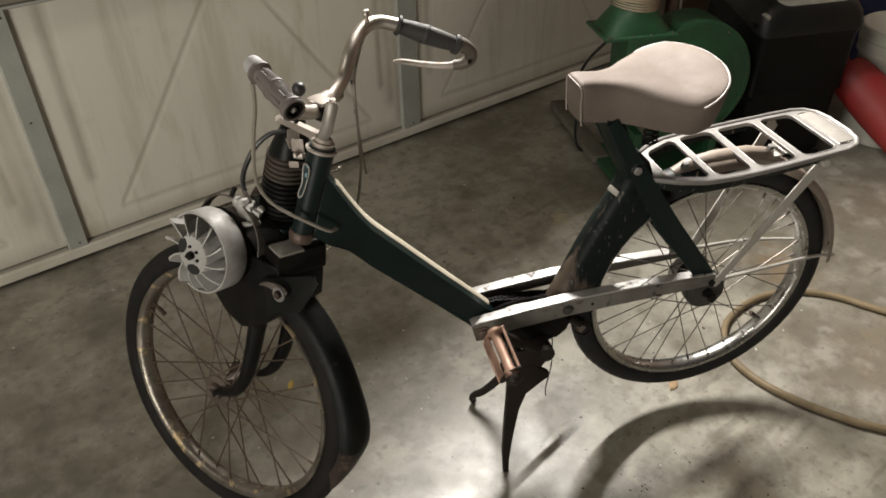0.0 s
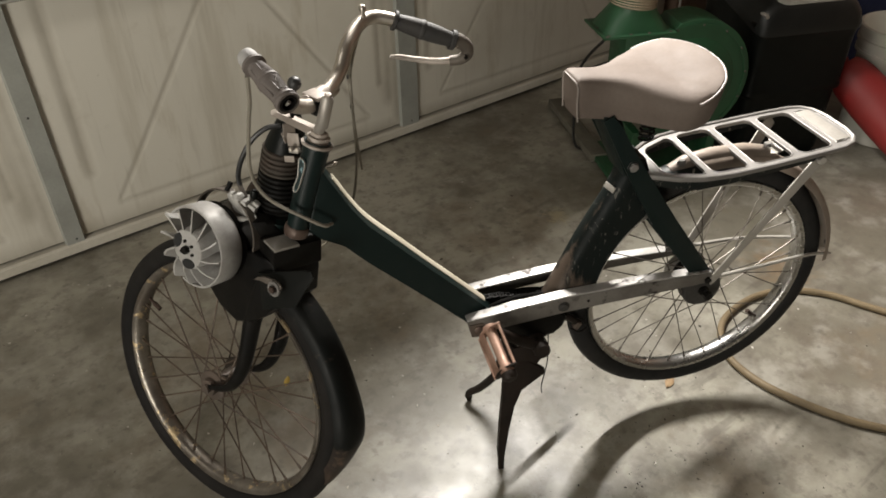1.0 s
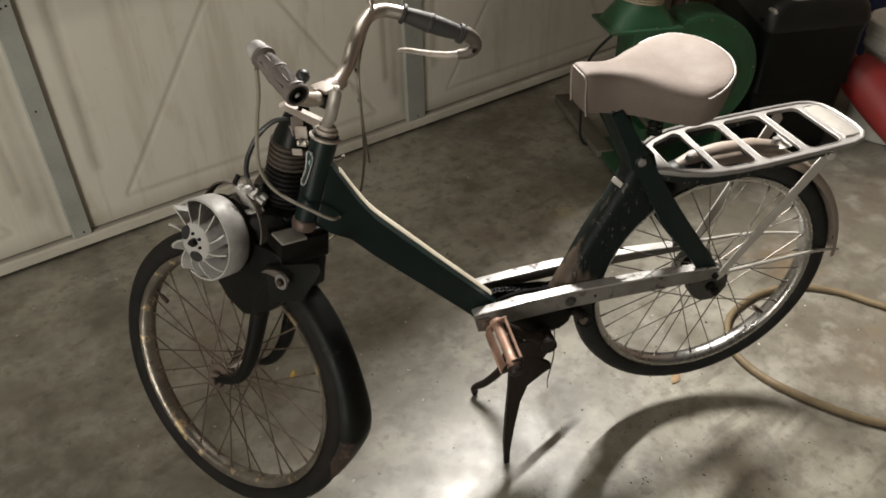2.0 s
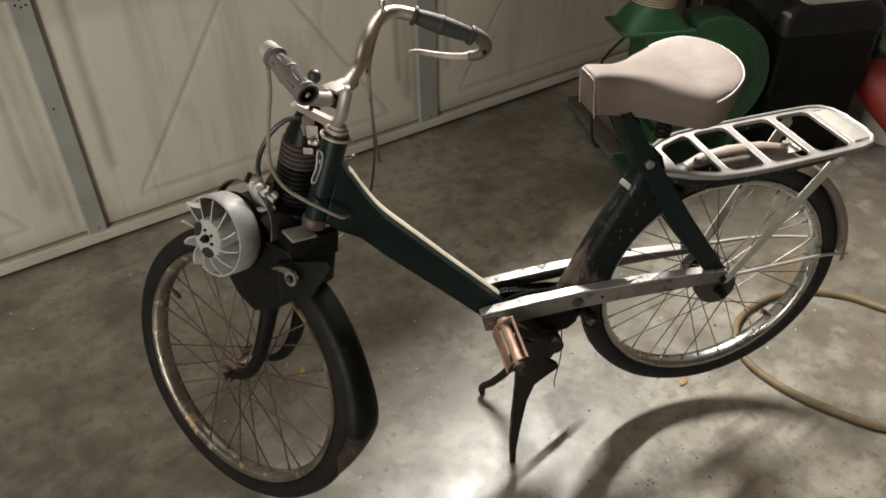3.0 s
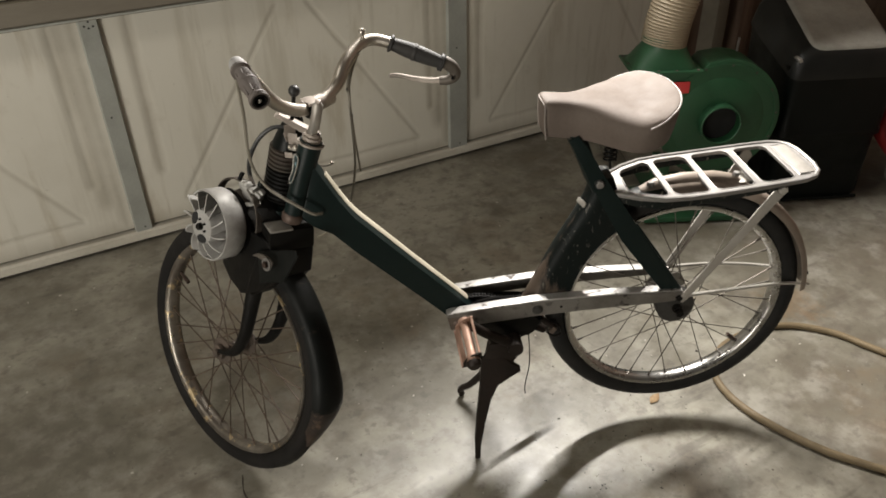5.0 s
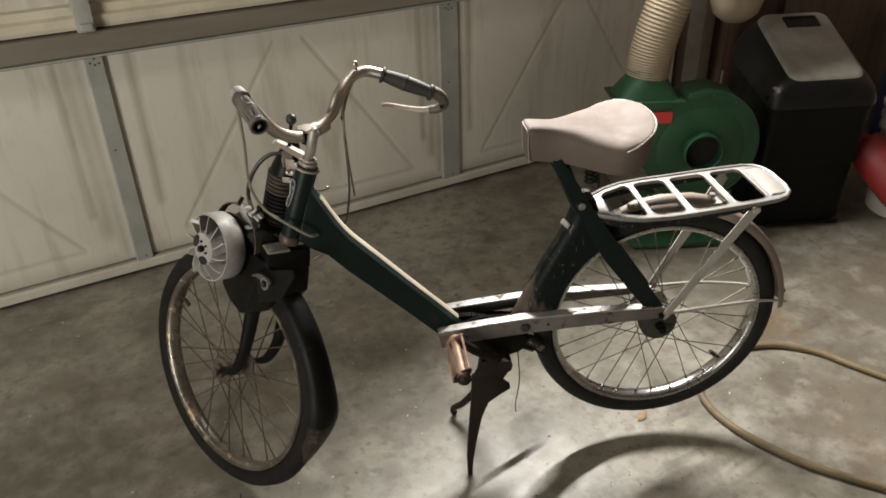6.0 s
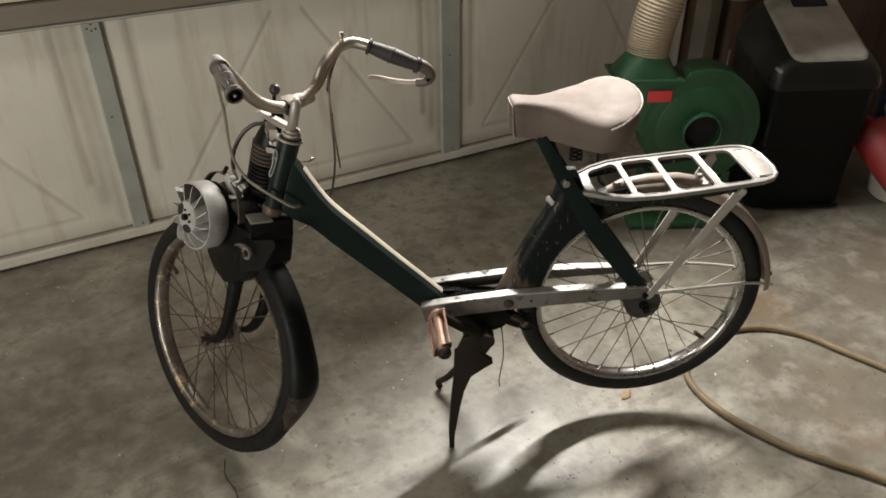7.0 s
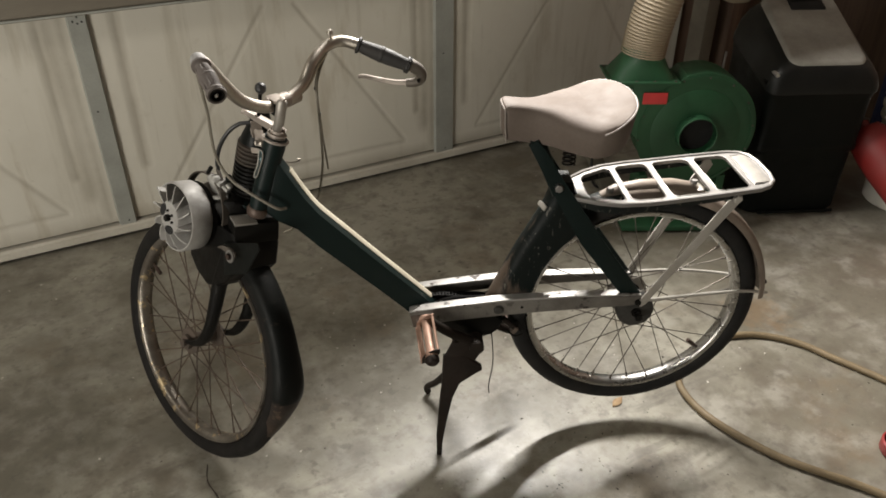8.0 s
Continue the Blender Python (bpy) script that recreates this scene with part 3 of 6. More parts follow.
def wheel(name, c, parent, rim_mat, spoke_mat, tyre_mat, hub_mat, seed, xf=None, label="", drum=False):
    c = Vector(c)
    prof = [(0.2425, -0.018), (0.244, -0.015), (0.239, -0.014), (0.235, -0.011), (0.2325, 0.0), (0.235, 0.011), (0.239, 0.014), (0.244, 0.015),
            (0.2425, 0.018), (0.237, 0.0175), (0.2318, 0.014), (0.2288, 0.008), (0.2278, 0.0), (0.2288, -0.008), (0.2318, -0.014), (0.237, -0.0175)]
    rim = part(name, lathe(prof, c, (0, 1, 0), 72, True), rim_mat, parent, label, xf=xf)
    tp = []
    for k in range(20):
        a = 2 * math.pi * k / 20
        r = TYRE_R + TUBE_R * math.cos(a)
        y = TUBE_R * math.sin(a)
        if math.cos(a) > 0.75:
            r -= 0.0015 * (k % 2)
        tp.append((r, y))
    part("tyre", lathe(tp, c, (0, 1, 0), 72, True), tyre_mat, rim, "black rubber tyre", xf=xf)
    hub = part("hub", lathe([(0.006, -0.048), (0.006, -0.045), (0.011, -0.044), (0.012, -0.036), (0.03, -0.034), (0.031, -0.030), (0.016, -0.026), (0.013, 0), (0.016, 0.026),
                             (0.031, 0.030), (0.03, 0.034), (0.012, 0.036), (0.011, 0.044), (0.006, 0.045), (0.006, 0.048), (0, 0.048)], c, (0, 1, 0), 24), hub_mat, rim, xf=xf)
    part("axle_nut", lathe([(0, -0.064), (0.009, -0.064), (0.0095, -0.056), (0.0, -0.056)] if drum else [(0, -0.053), (0.009, -0.053), (0.0095, -0.046), (0, -0.046)], c, (0, 1, 0), 6), hub_mat, rim, xf=xf, smooth=False)
    if drum:
        part("brake_drum", lathe([(0, -0.040), (0.02, -0.041), (0.039, -0.038), (0.042, -0.034), (0.042, -0.012), (0.03, -0.008), (0, -0.008)], c, (0, 1, 0), 32), FANBACK, rim, "dusty dark brake drum", xf=xf)
        part("sprocket", lathe([(0.012, 0.037), (0.047, 0.037), (0.047, 0.041), (0.012, 0.041)], c, (0, 1, 0), 36, True), SILVER, rim, "pale drive sprocket", xf=xf)
    rng = random.Random(seed)
    n = 32
    flange = 0.040 if drum else 0.028
    for k in range(n):
        side = -1 if k % 2 else 1
        a_rim = 2 * math.pi * (k + 0.5) / n
        lead = (1 if (k // 2) % 2 else -1) * radians(62)
        a_hub = a_rim + lead
        p0 = c + Vector((flange * math.cos(a_hub), side * 0.031, flange * math.sin(a_hub)))
        p1 = c + Vector((0.2292 * math.cos(a_rim), side * 0.004, 0.2292 * math.sin(a_rim)))
        mid = (p0 + p1) / 2 + Vector((rng.uniform(-1, 1), rng.uniform(-1, 1), rng.uniform(-1, 1))) * 0.0012
        bm = add_tube(bmesh.new(), [p0, mid, p1], 0.00125 if drum else 0.0016, 5)
        d = (p0 - p1).normalized()
        add_tube(bm, [p1, p1 + d * 0.012], 0.0024, 6)
        part("spoke", bm, spoke_mat, rim, xf=xf)
    a = radians(-38 if drum else 148)
    v0 = c + Vector((0.230 * math.cos(a), 0, 0.230 * math.sin(a)))
    d = (c - v0).normalized()
    part("valve", add_tube(add_tube(bmesh.new(), [v0, v0 + d * 0.03], 0.0032, 8), [v0 + d * 0.016, v0 + d * 0.034], 0.0048, 8), RUST, rim, "dark capped tyre valve", xf=xf)
    return rim


def fender_strip(c, r, a0, a1, half, drop, n=40, taper=1.0, grow=0.0):
    """A curved mudguard of half-round section about the hub c, from angle a0 to a1 in degrees."""
    rows = []
    for i in range(n + 1):
        k = i / n
        a = radians(a0 + (a1 - a0) * k)
        h = half * (1 + (taper - 1) * k)
        row = []
        for j in range(9):
            s = -1 + j / 4
            rr = r + grow * k - drop * (abs(s) ** 2.4)
            row.append(Vector((c[0] + rr * math.cos(a), c[1] + h * math.sin(s * math.pi / 2), c[2] + rr * math.sin(a))))
        rows.append(row)
    return add_sheet(bmesh.new(), None, rows, 0.0015)


def rack_z(x):
    return 0.645 + 0.012 * (x + 0.16) / 0.16 if x < 0 else 0.657 + 0.021 * x / 0.22


def bolt(parent, p, axis, r=0.008, h=0.006, mat=None, name="bolt", xf=None):
    a = Vector(axis).normalized()
    bm = lathe([(r * 1.25, 0), (r * 1.25, 0.0015)], p, a, 20)
    add_lathe(bm, [(r, 0.001), (r, h * 0.8), (r * 0.8, h), (0, h)], p, a, 6)
    return part(name, bm, mat or ALLOY, parent, xf=xf)


def frame_parts(bike):
    # pressed steel beam
    top = [(-0.757, 0.740), (-0.738, 0.704), (-0.712, 0.656), (-0.686, 0.618), (-0.630, 0.559), (-0.571, 0.497), (-0.500, 0.424), (-0.458, 0.380), (-0.425, 0.345)]
    low = [(-0.455, 0.318), (-0.498, 0.351), (-0.573, 0.427), (-0.635, 0.488), (-0.692, 0.544), (-0.732, 0.588), (-0.762, 0.612), (-0.790, 0.625)]
    beam = part("beam", to_neck(slab(top + low, -0.0195, 0.0195, 0.006, 3)), BLACK, bike, "dark green-black pressed steel frame beam")
    pts = smooth_path([(x, 0.013, z - 0.001) for x, z in top[1:-1]], 5)
    bm = bmesh.new()
    rows = []
    for i, q in enumerate(pts):
        d = (pts[min(i + 1, len(pts) - 1)] - pts[max(i - 1, 0)]).normalized()
        up = Vector((d.z, 0, -d.x))
        if up.z < 0:
            up = -up
        rows.append([bm.verts.new(q + Vector((0, v, 0)) + up * w) for v, w in ((-0.011, -0.003), (-0.010, 0.002), (-0.004, 0.0045), (0.005, 0.004), (0.010, 0.001), (0.0105, -0.004))])
    for r0, r1 in zip(rows, rows[1:]):
        for k in range(6):
            bm.faces.new((r0[k], r0[(k + 1) % 6], r1[(k + 1) % 6], r1[k]))
    bm.faces.new(rows[0][::-1])
    bm.faces.new(rows[-1])
    part("trim_strip", to_neck(bm), CREAM, bike, "cream rubber trim along the beam top")
    # head tube with its cups
    head = part("head_tube", add_tube(bmesh.new(), [on_neck(-0.150), on_neck(-0.10), on_neck(-0.05), on_neck(0.002)], [0.0172, 0.0190, 0.0205, 0.0212], 24), BLACK, bike, "black steel head tube")
    part("lower_cup", lathe([(0.014, -0.166), (0.0185, -0.163), (0.0205, -0.155), (0.0200, -0.149), (0.0185, -0.146), (0.016, -0.145)], NECK, NECK_AXIS, 28), RUSTCUP, head, "rusty lower headset cup")
    part("upper_cup", lathe([(0.018, -0.005), (0.0246, -0.0045), (0.0250, -0.001), (0.018, 0.001), (0.0150, 0.003), (0.0150, 0.0065), (0.0180, 0.007), (0.0180, 0.0100), (0.0135, 0.0105), (0.0135, 0.016), (0.010, 0.018)], NECK, NECK_AXIS, 28), CLAMP, head, "chromed headset nut")
    shield = [(-0.015, 0.04), (-0.004, 0.045), (0.006, 0.035), (0.007, 0.005), (0.004, -0.03), (-0.004, -0.042), (-0.01, -0.03), (-0.006, 0.0)]
    badge_pose = Matrix.Translation((-0.7765, -0.0705, 0.750)) @ Matrix.Rotation(RAKE, 4, "Y") @ Matrix.Rotation(radians(-45), 4, "Z") @ Matrix.Diagonal((0.62, 1, 0.66, 1))
    badge = part("badge", slab(smooth_outline(shield, 3), -0.0015, 0.0015), BADGE, head, "worn enamel head badge", xf=badge_pose)
    edge = add_tube(bmesh.new(), [(x, -0.002, z) for x, z in smooth_outline(shield, 3) + [shield[0]]], 0.0016, 6)
    part("badge_edge", edge, SILVER, badge, xf=badge_pose)
    # seat tube: a broad pressed channel running into the rear mudguard
    front = smooth_path([(-0.343, 0, 0.362), (-0.310, 0, 0.436), (-0.279, 0, 0.505), (-0.251, 0, 0.560), (-0.228, 0, 0.606), (-0.214, 0, 0.642), (-0.208, 0, 0.674)], 6)
    back = smooth_path([(-0.243, 0, 0.362), (-0.234, 0, 0.415), (-0.215, 0, 0.466), (-0.186, 0, 0.512), (-0.152, 0, 0.552), (-0.146, 0, 0.600), (-0.170, 0, 0.672)], 6)
    bm = bmesh.new()
    rub = bm.verts.layers.float.new("rub")
    rows = []
    for f, b in zip(front, back):
        half = 0.0275 + 0.004 * max(0.0, (0.43 - f.z) / 0.07)
        row = []
        for k in range(17):
            a = math.pi * (k / 16 - 0.5)
            p = f.lerp(b, 0.33 * (1 - math.cos(a)) / 1.0)
            v = bm.verts.new((p.x, half * math.sin(a), p.z))
            v[rub] = min(0.62, 0.62 * max(0.0, (0.51 - p.z) / 0.095)) + 0.46 * max(0.0, 1 - abs(a + 0.35) / 0.9) * min(1.0, (f.z - 0.36) / 0.1)
            row.append(v)
        for y in (half, -half):
            v = bm.verts.new((b.x, y, b.z))
            v[rub] = 0.45 * max(0.0, min(1.0, (0.47 - b.z) / 0.07))
            row.append(v)
        rows.append(row)
    n = len(rows[0])
    for r0, r1 in zip(rows, rows[1:]):
        for k in range(n):
            bm.faces.new((r0[k], r0[(k + 1) % n], r1[(k + 1) % n], r1[k]))
    bm.faces.new(rows[0][::-1])
    bm.faces.new(rows[-1])
    part("seat_tube", bm, TUBEPAINT, bike, "black pressed seat tube rubbed to brown metal at its foot")
    part("decal", box((-0.2262, -0.012, 0.613), (0.004, 0.024, 0.011), Matrix.Rotation(radians(27), 3, "Y") @ Matrix.Rotation(radians(28), 3, "Z"), 0.001), SILVER, bike, "peeling pale decal")
    # seat post and the flat stays down to the axle
    for s in (-1, 1):
        y0, y1 = sorted((s * 0.042, s * 0.047))
        stay = part("rear_stay", slab([(-0.270, 0.765), (-0.252, 0.774), (-0.235, 0.752), (-0.197, 0.690), (-0.102, 0.548), (0.006, 0.398), (0.012, 0.385), (0.006, 0.372), (-0.012, 0.372), (-0.032, 0.388), (-0.146, 0.537), (-0.212, 0.655)], y0, y1, 0.0015), BLACK, bike, "black flat steel stay")
        bolt(stay, (-0.204, s * 0.047, 0.671), (0, s, 0), 0.0085, 0.007, ALLOY)
        bolt(stay, (-0.005, s * 0.047, 0.386), (0, s, 0), 0.008, 0.012, GRIME)
    part("seat_post", slab([(-0.268, 0.77), (-0.235, 0.77), (-0.19, 0.66), (-0.212, 0.645)], -0.04, 0.04, 0.008), BLACK, bike, "black saddle support")
    for s in (-1, 1):
        helix = [(-0.19 + 0.012 * math.cos(a * 0.55), s * 0.050 + 0.012 * math.sin(a * 0.55), 0.722 + 0.0008 * a) for a in range(48)]
        part("saddle_spring", add_tube(bmesh.new(), helix, 0.0022, 6), GRIME, bike, "dark coil saddle spring")
    # alloy channels each side, from the pedals to the axle
    for s in (-1, 1):
        prof = [(-0.507, 0.381), (-0.400, 0.393), (-0.311, 0.401), (-0.150, 0.405), (0.004, 0.402), (0.012, 0.394), (0.008, 0.381), (-0.03, 0.377), (-0.12, 0.374), (-0.225, 0.370), (-0.31, 0.365), (-0.40, 0.357), (-0.490, 0.347), (-0.502, 0.356)]
        y0, y1 = sorted((s * 0.050, s * 0.054))
        # one channel in two tones: shaded side here, lit flange below
        guard = part("side_channel", slab(prof, y0, y1, 0.001), CHANNELSIDE, bike, "stained grey alloy side channel, toned darker for shade")
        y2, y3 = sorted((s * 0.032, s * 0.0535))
        part("top_flange", slab([(-0.507, 0.3815), (-0.400, 0.3935), (-0.311, 0.4015), (-0.150, 0.4055), (0.0, 0.4025), (0.0, 0.4060), (-0.150, 0.4090), (-0.311, 0.4050), (-0.400, 0.3970), (-0.5, 0.3855)], y2, y3, 0.001), CHANNEL, guard, "pale stained alloy top flange, left at its lit tone")
        part("end_tab", slab([(-0.505, 0.374), (-0.478, 0.376), (-0.462, 0.358), (-0.472, 0.342), (-0.499, 0.345)], min(s * 0.053, s * 0.057), max(s * 0.053, s * 0.057), 0.001), FOOT, guard, "brown steel end tab")
        part("tab_rivet", lathe([(0.0105, 0), (0.0105, 0.002), (0.007, 0.0045), (0, 0.005)], (-0.484, s * 0.057, 0.360), (0, s, 0), 20), RUSTCUP, guard)
        part("round_bolt", lathe([(0.0115, 0), (0.0115, 0.0015), (0.009, 0.002), (0.009, 0.0045), (0.0075, 0.006), (0, 0.0062)], (-0.313, s * 0.054, 0.381), (0, s, 0), 22), FANBACK, guard, "round dull bolt head")
        part("small_bolt", lathe([(0.003, 0), (0.003, 0.001), (0, 0.0016)], (-0.262, s * 0.054, 0.385), (0, s, 0), 12), GRIME, guard)
    # gear case between the channels
    part("gear_case", slab(smooth_outline([(-0.470, 0.347), (-0.44, 0.360), (-0.36, 0.362), (-0.312, 0.352), (-0.300, 0.338), (-0.322, 0.312), (-0.352, 0.300), (-0.425, 0.322)], 4), -0.046, 0.046, 0.006), GRIME, bike, "oily black crank housing")
    bm = bmesh.new()
    for k in range(30):
        x = -0.475 + 0.0070 * k
        for y in (0.010, 0.020):
            add_box(bm, (x, y + (0.0012 if k % 2 else -0.0012), 0.374 + 0.004 * math.sin(k * 0.3)), (0.0095, 0.0012, 0.0062), None, 0)
        add_tube(bm, [(x + 0.0035, 0.009, 0.374 + 0.004 * math.sin(k * 0.3)), (x + 0.0035, 0.021, 0.374 + 0.004 * math.sin(k * 0.3))], 0.0028, 6)
    part("chain", bm, GRIME, bike, "dark oily chain", smooth=False)
    part("chain_guide", tube([(-0.452, -0.004, 0.366), (-0.425, -0.008, 0.380), (-0.385, -0.010, 0.386), (-0.340, -0.010, 0.384)], 0.0045, 8, 5), GRIME, bike, "black bent chain guide")
    part("guide_shoe", box((-0.402, 0.0, 0.370), (0.042, 0.014, 0.006), Matrix.Rotation(radians(-8), 3, "Y"), 0.002), CARB, bike)
    arm = part("tensioner_arm", add_tube(bmesh.new(), [(-0.300, -0.03, 0.338), (-0.268, -0.032, 0.312)], 0.0075, 10), STAND, bike, "rusty brown tensioner arm")
    part("arm_clevis", box((-0.272, -0.034, 0.309), (0.010, 0.016, 0.018), Matrix.Rotation(radians(35), 3, "Y"), 0.002), FOOT, arm)
    part("cable_end", tube([(-0.322, 0.0, 0.31), (-0.313, 0.006, 0.23), (-0.310, 0.010, 0.17), (-0.317, 0.014, 0.10), (-0.315, 0.014, 0.074)], 0.0014, 5, 4), GRIME, bike, "loose dangling wire")
    part("spring_hook", tube([(-0.30, -0.03, 0.325), (-0.268, -0.035, 0.328), (-0.252, -0.04, 0.305), (-0.270, -0.045, 0.298), (-0.288, -0.04, 0.308)], 0.002, 6, 4), GRIME, bike)


def rack_half(x):
    """Half width of the rack at x."""
    pts = [(-0.180, 0.034), (-0.160, 0.046), (-0.125, 0.070), (-0.085, 0.086), (-0.03, 0.092), (0.06, 0.091), (0.14, 0.089), (0.19, 0.086), (0.212, 0.078), (0.226, 0.060), (0.232, 0.030)]
    for (x0, y0), (x1, y1) in zip(pts, pts[1:]):
        if x <= x1:
            return y0 + (y1 - y0) * max(0.0, x - x0) / (x1 - x0)
    return pts[-1][1]


def rounded_window(x0, x1, inset, r):
    """A rounded opening between two ribs that follows the rack's sides."""
    out = []
    for cx, s, base in ((x1 - r, 1, 0), (x0 + r, 1, 90), (x0 + r, -1, 180), (x1 - r, -1, 270)):
        for k in range(6):
            a = radians(base + 18 * k)
            x = cx + r * math.cos(a)
            lim = rack_half(x) - inset
            out.append((x + 0.006 * (1 - abs(lim * s) / 0.09), s * (lim - r) + r * math.sin(a)))
    return out


def rack_parts(bike):
    bm = bmesh.new()
    xs = [-0.180, -0.17, -0.16, -0.14, -0.125, -0.105, -0.085, -0.06, -0.03, 0.015, 0.06, 0.10, 0.14, 0.17, 0.19, 0.203, 0.212, 0.220, 0.226, 0.230, 0.232]
    outer = [(x, rack_half(x)) for x in xs] + [(x, -rack_half(x)) for x in xs[::-1]]
    windows = [rounded_window(-0.143, -0.071, 0.0145, 0.013), rounded_window(-0.061, 0.009, 0.0135, 0.014), rounded_window(0.020, 0.098, 0.0135, 0.015), rounded_window(0.109, 0.178, 0.0135, 0.015)]
    edges = []
    for loop in [outer] + windows:
        vs = [bm.verts.new((x, y, rack_z(x))) for x, y in loop]
        edges += [bm.edges.new((vs[k], vs[(k + 1) % len(vs)])) for k in range(len(vs))]
    bmesh.ops.triangle_fill(bm, use_beauty=True, use_dissolve=False, edges=edges)
    bmesh.ops.recalc_face_normals(bm, faces=bm.faces[:])
    bmesh.ops.solidify(bm, geom=bm.faces[:], thickness=0.007)
    rack = part("luggage_rack", bm, ALLOY, bike, "dull cast alloy luggage rack with four windows")
    part("rear_panel", box((0.2035, 0, rack_z(0.2035) + 0.0005), (0.028, 0.124, 0.003), Matrix.Rotation(radians(-5.5), 3, "Y"), 0.001), RACKPANEL, rack, "worn grey rear panel")
    # raised beads along the outer edge, the openings and the rear panel
    for loop, r in [(outer, 0.0044)] + [(w, 0.0017) for w in windows] + [([(x, s * y) for s, pts in ((1, ((0.188, 0.066), (0.205, 0.066), (0.216, 0.056))), (-1, ((0.216, 0.056), (0.205, 0.066), (0.188, 0.066)))) for x, y in pts], 0.0022)]:
        pts = [Vector((x, y, rack_z(x) - 0.0005)) for x, y in loop]
        part("raised_edge", add_tube(bmesh.new(), pts + [pts[0], pts[1]], r, 8), ALLOY, rack)
    # skirts below the rack sides
    for s in (-1, 1):
        pts = [(-0.16, 0.043), (-0.125, 0.067), (-0.085, 0.082), (-0.03, 0.087), (0.06, 0.086), (0.14, 0.084)]
        rows = [[Vector((x, s * y, rack_z(x) - 0.004)), Vector((x, s * (y - 0.002), rack_z(x) - 0.014 - 0.004 * math.sin(i))), Vector((x, s * (y - 0.004), rack_z(x) - 0.026 + 0.008 * abs(i - 2) / 3))] for i, (x, y) in enumerate(pts)]
        part("rack_skirt", add_sheet(bmesh.new(), None, rows, 0.002), WORN, rack, "chipped black underside flange")
        bolt(rack, (0.148, s * 0.082, 0.655), (0, s, 0), 0.009, 0.01, SILVER)
        # flat struts from the rack to the axle and thin rods to the mudguard end
        bm = slab([(0.162, 0.650), (0.152, 0.664), (0.140, 0.660), (0.002, 0.402), (-0.007, 0.385), (0.002, 0.374), (0.012, 0.382), (0.020, 0.398)], -0.0015, 0.0015, 0.0006)
        bm.transform(Matrix.Translation((0, s * 0.056, 0)) @ Matrix.Shear("XZ", 4, (0, 0)))
        for v in bm.verts:
            v.co.y += s * 0.024 * max(0.0, (v.co.z - 0.385) / 0.27)
        part("rack_strut", bm, SILVER, rack, "silver painted flat strut")
        part("fender_rod", tube([(0.005, s * 0.056, 0.392), (0.12, s * 0.05, 0.396), (0.235, s * 0.034, 0.390), (0.303, s * 0.022, 0.374)], [0.0042, 0.0032], 8, 4), SILVER, rack, "thin silver mudguard rod")
    # tube for the curved mudguard top under the rack, and its fixing bolts
    part("tool_tube", tube([(-0.098, 0.0, 0.617), (-0.07, 0, 0.632), (-0.02, 0, 0.640), (0.045, 0, 0.640), (0.085, 0, 0.632), (0.11, 0, 0.615)], [0.017, 0.0185, 0.019, 0.019, 0.0185, 0.016], 16), FENDER, rack, "faded brown curved mudguard top")
    bolt(rack, (-0.088, -0.012, 0.640), (0, 0, 1), 0.0075, 0.01, ALLOY)
    bolt(rack, (0.088, -0.01, 0.652), (0, 0, 1), 0.0075, 0.008, ALLOY)
    part("rack_bracket", add_sheet(bmesh.new(), None, [[Vector((0.125, y, 0.655)), Vector((0.105, y * 0.6, 0.640)), Vector((0.085, y * 0.35, 0.637))] for y in (-0.03, -0.015, 0.0, 0.015, 0.03)], 0.002), SILVER, rack, "bright alloy bracket")
    # rear mudguard
    part("rear_mudguard", fender_strip((0, 0, REAR_Z), 0.302, 100, 3, 0.031, 0.020, 44), FENDER, bike, "faded beige rear mudguard")
    part("inner_mudguard", fender_strip((0, 0, REAR_Z), 0.300, 152, 100, 0.025, 0.020, 20), WORN, bike, "black forward part of the mudguard")
    bolt(bike, (0.2985, -0.006, 0.395), (0.2, -1, 0.1), 0.005, 0.006, GRIME)


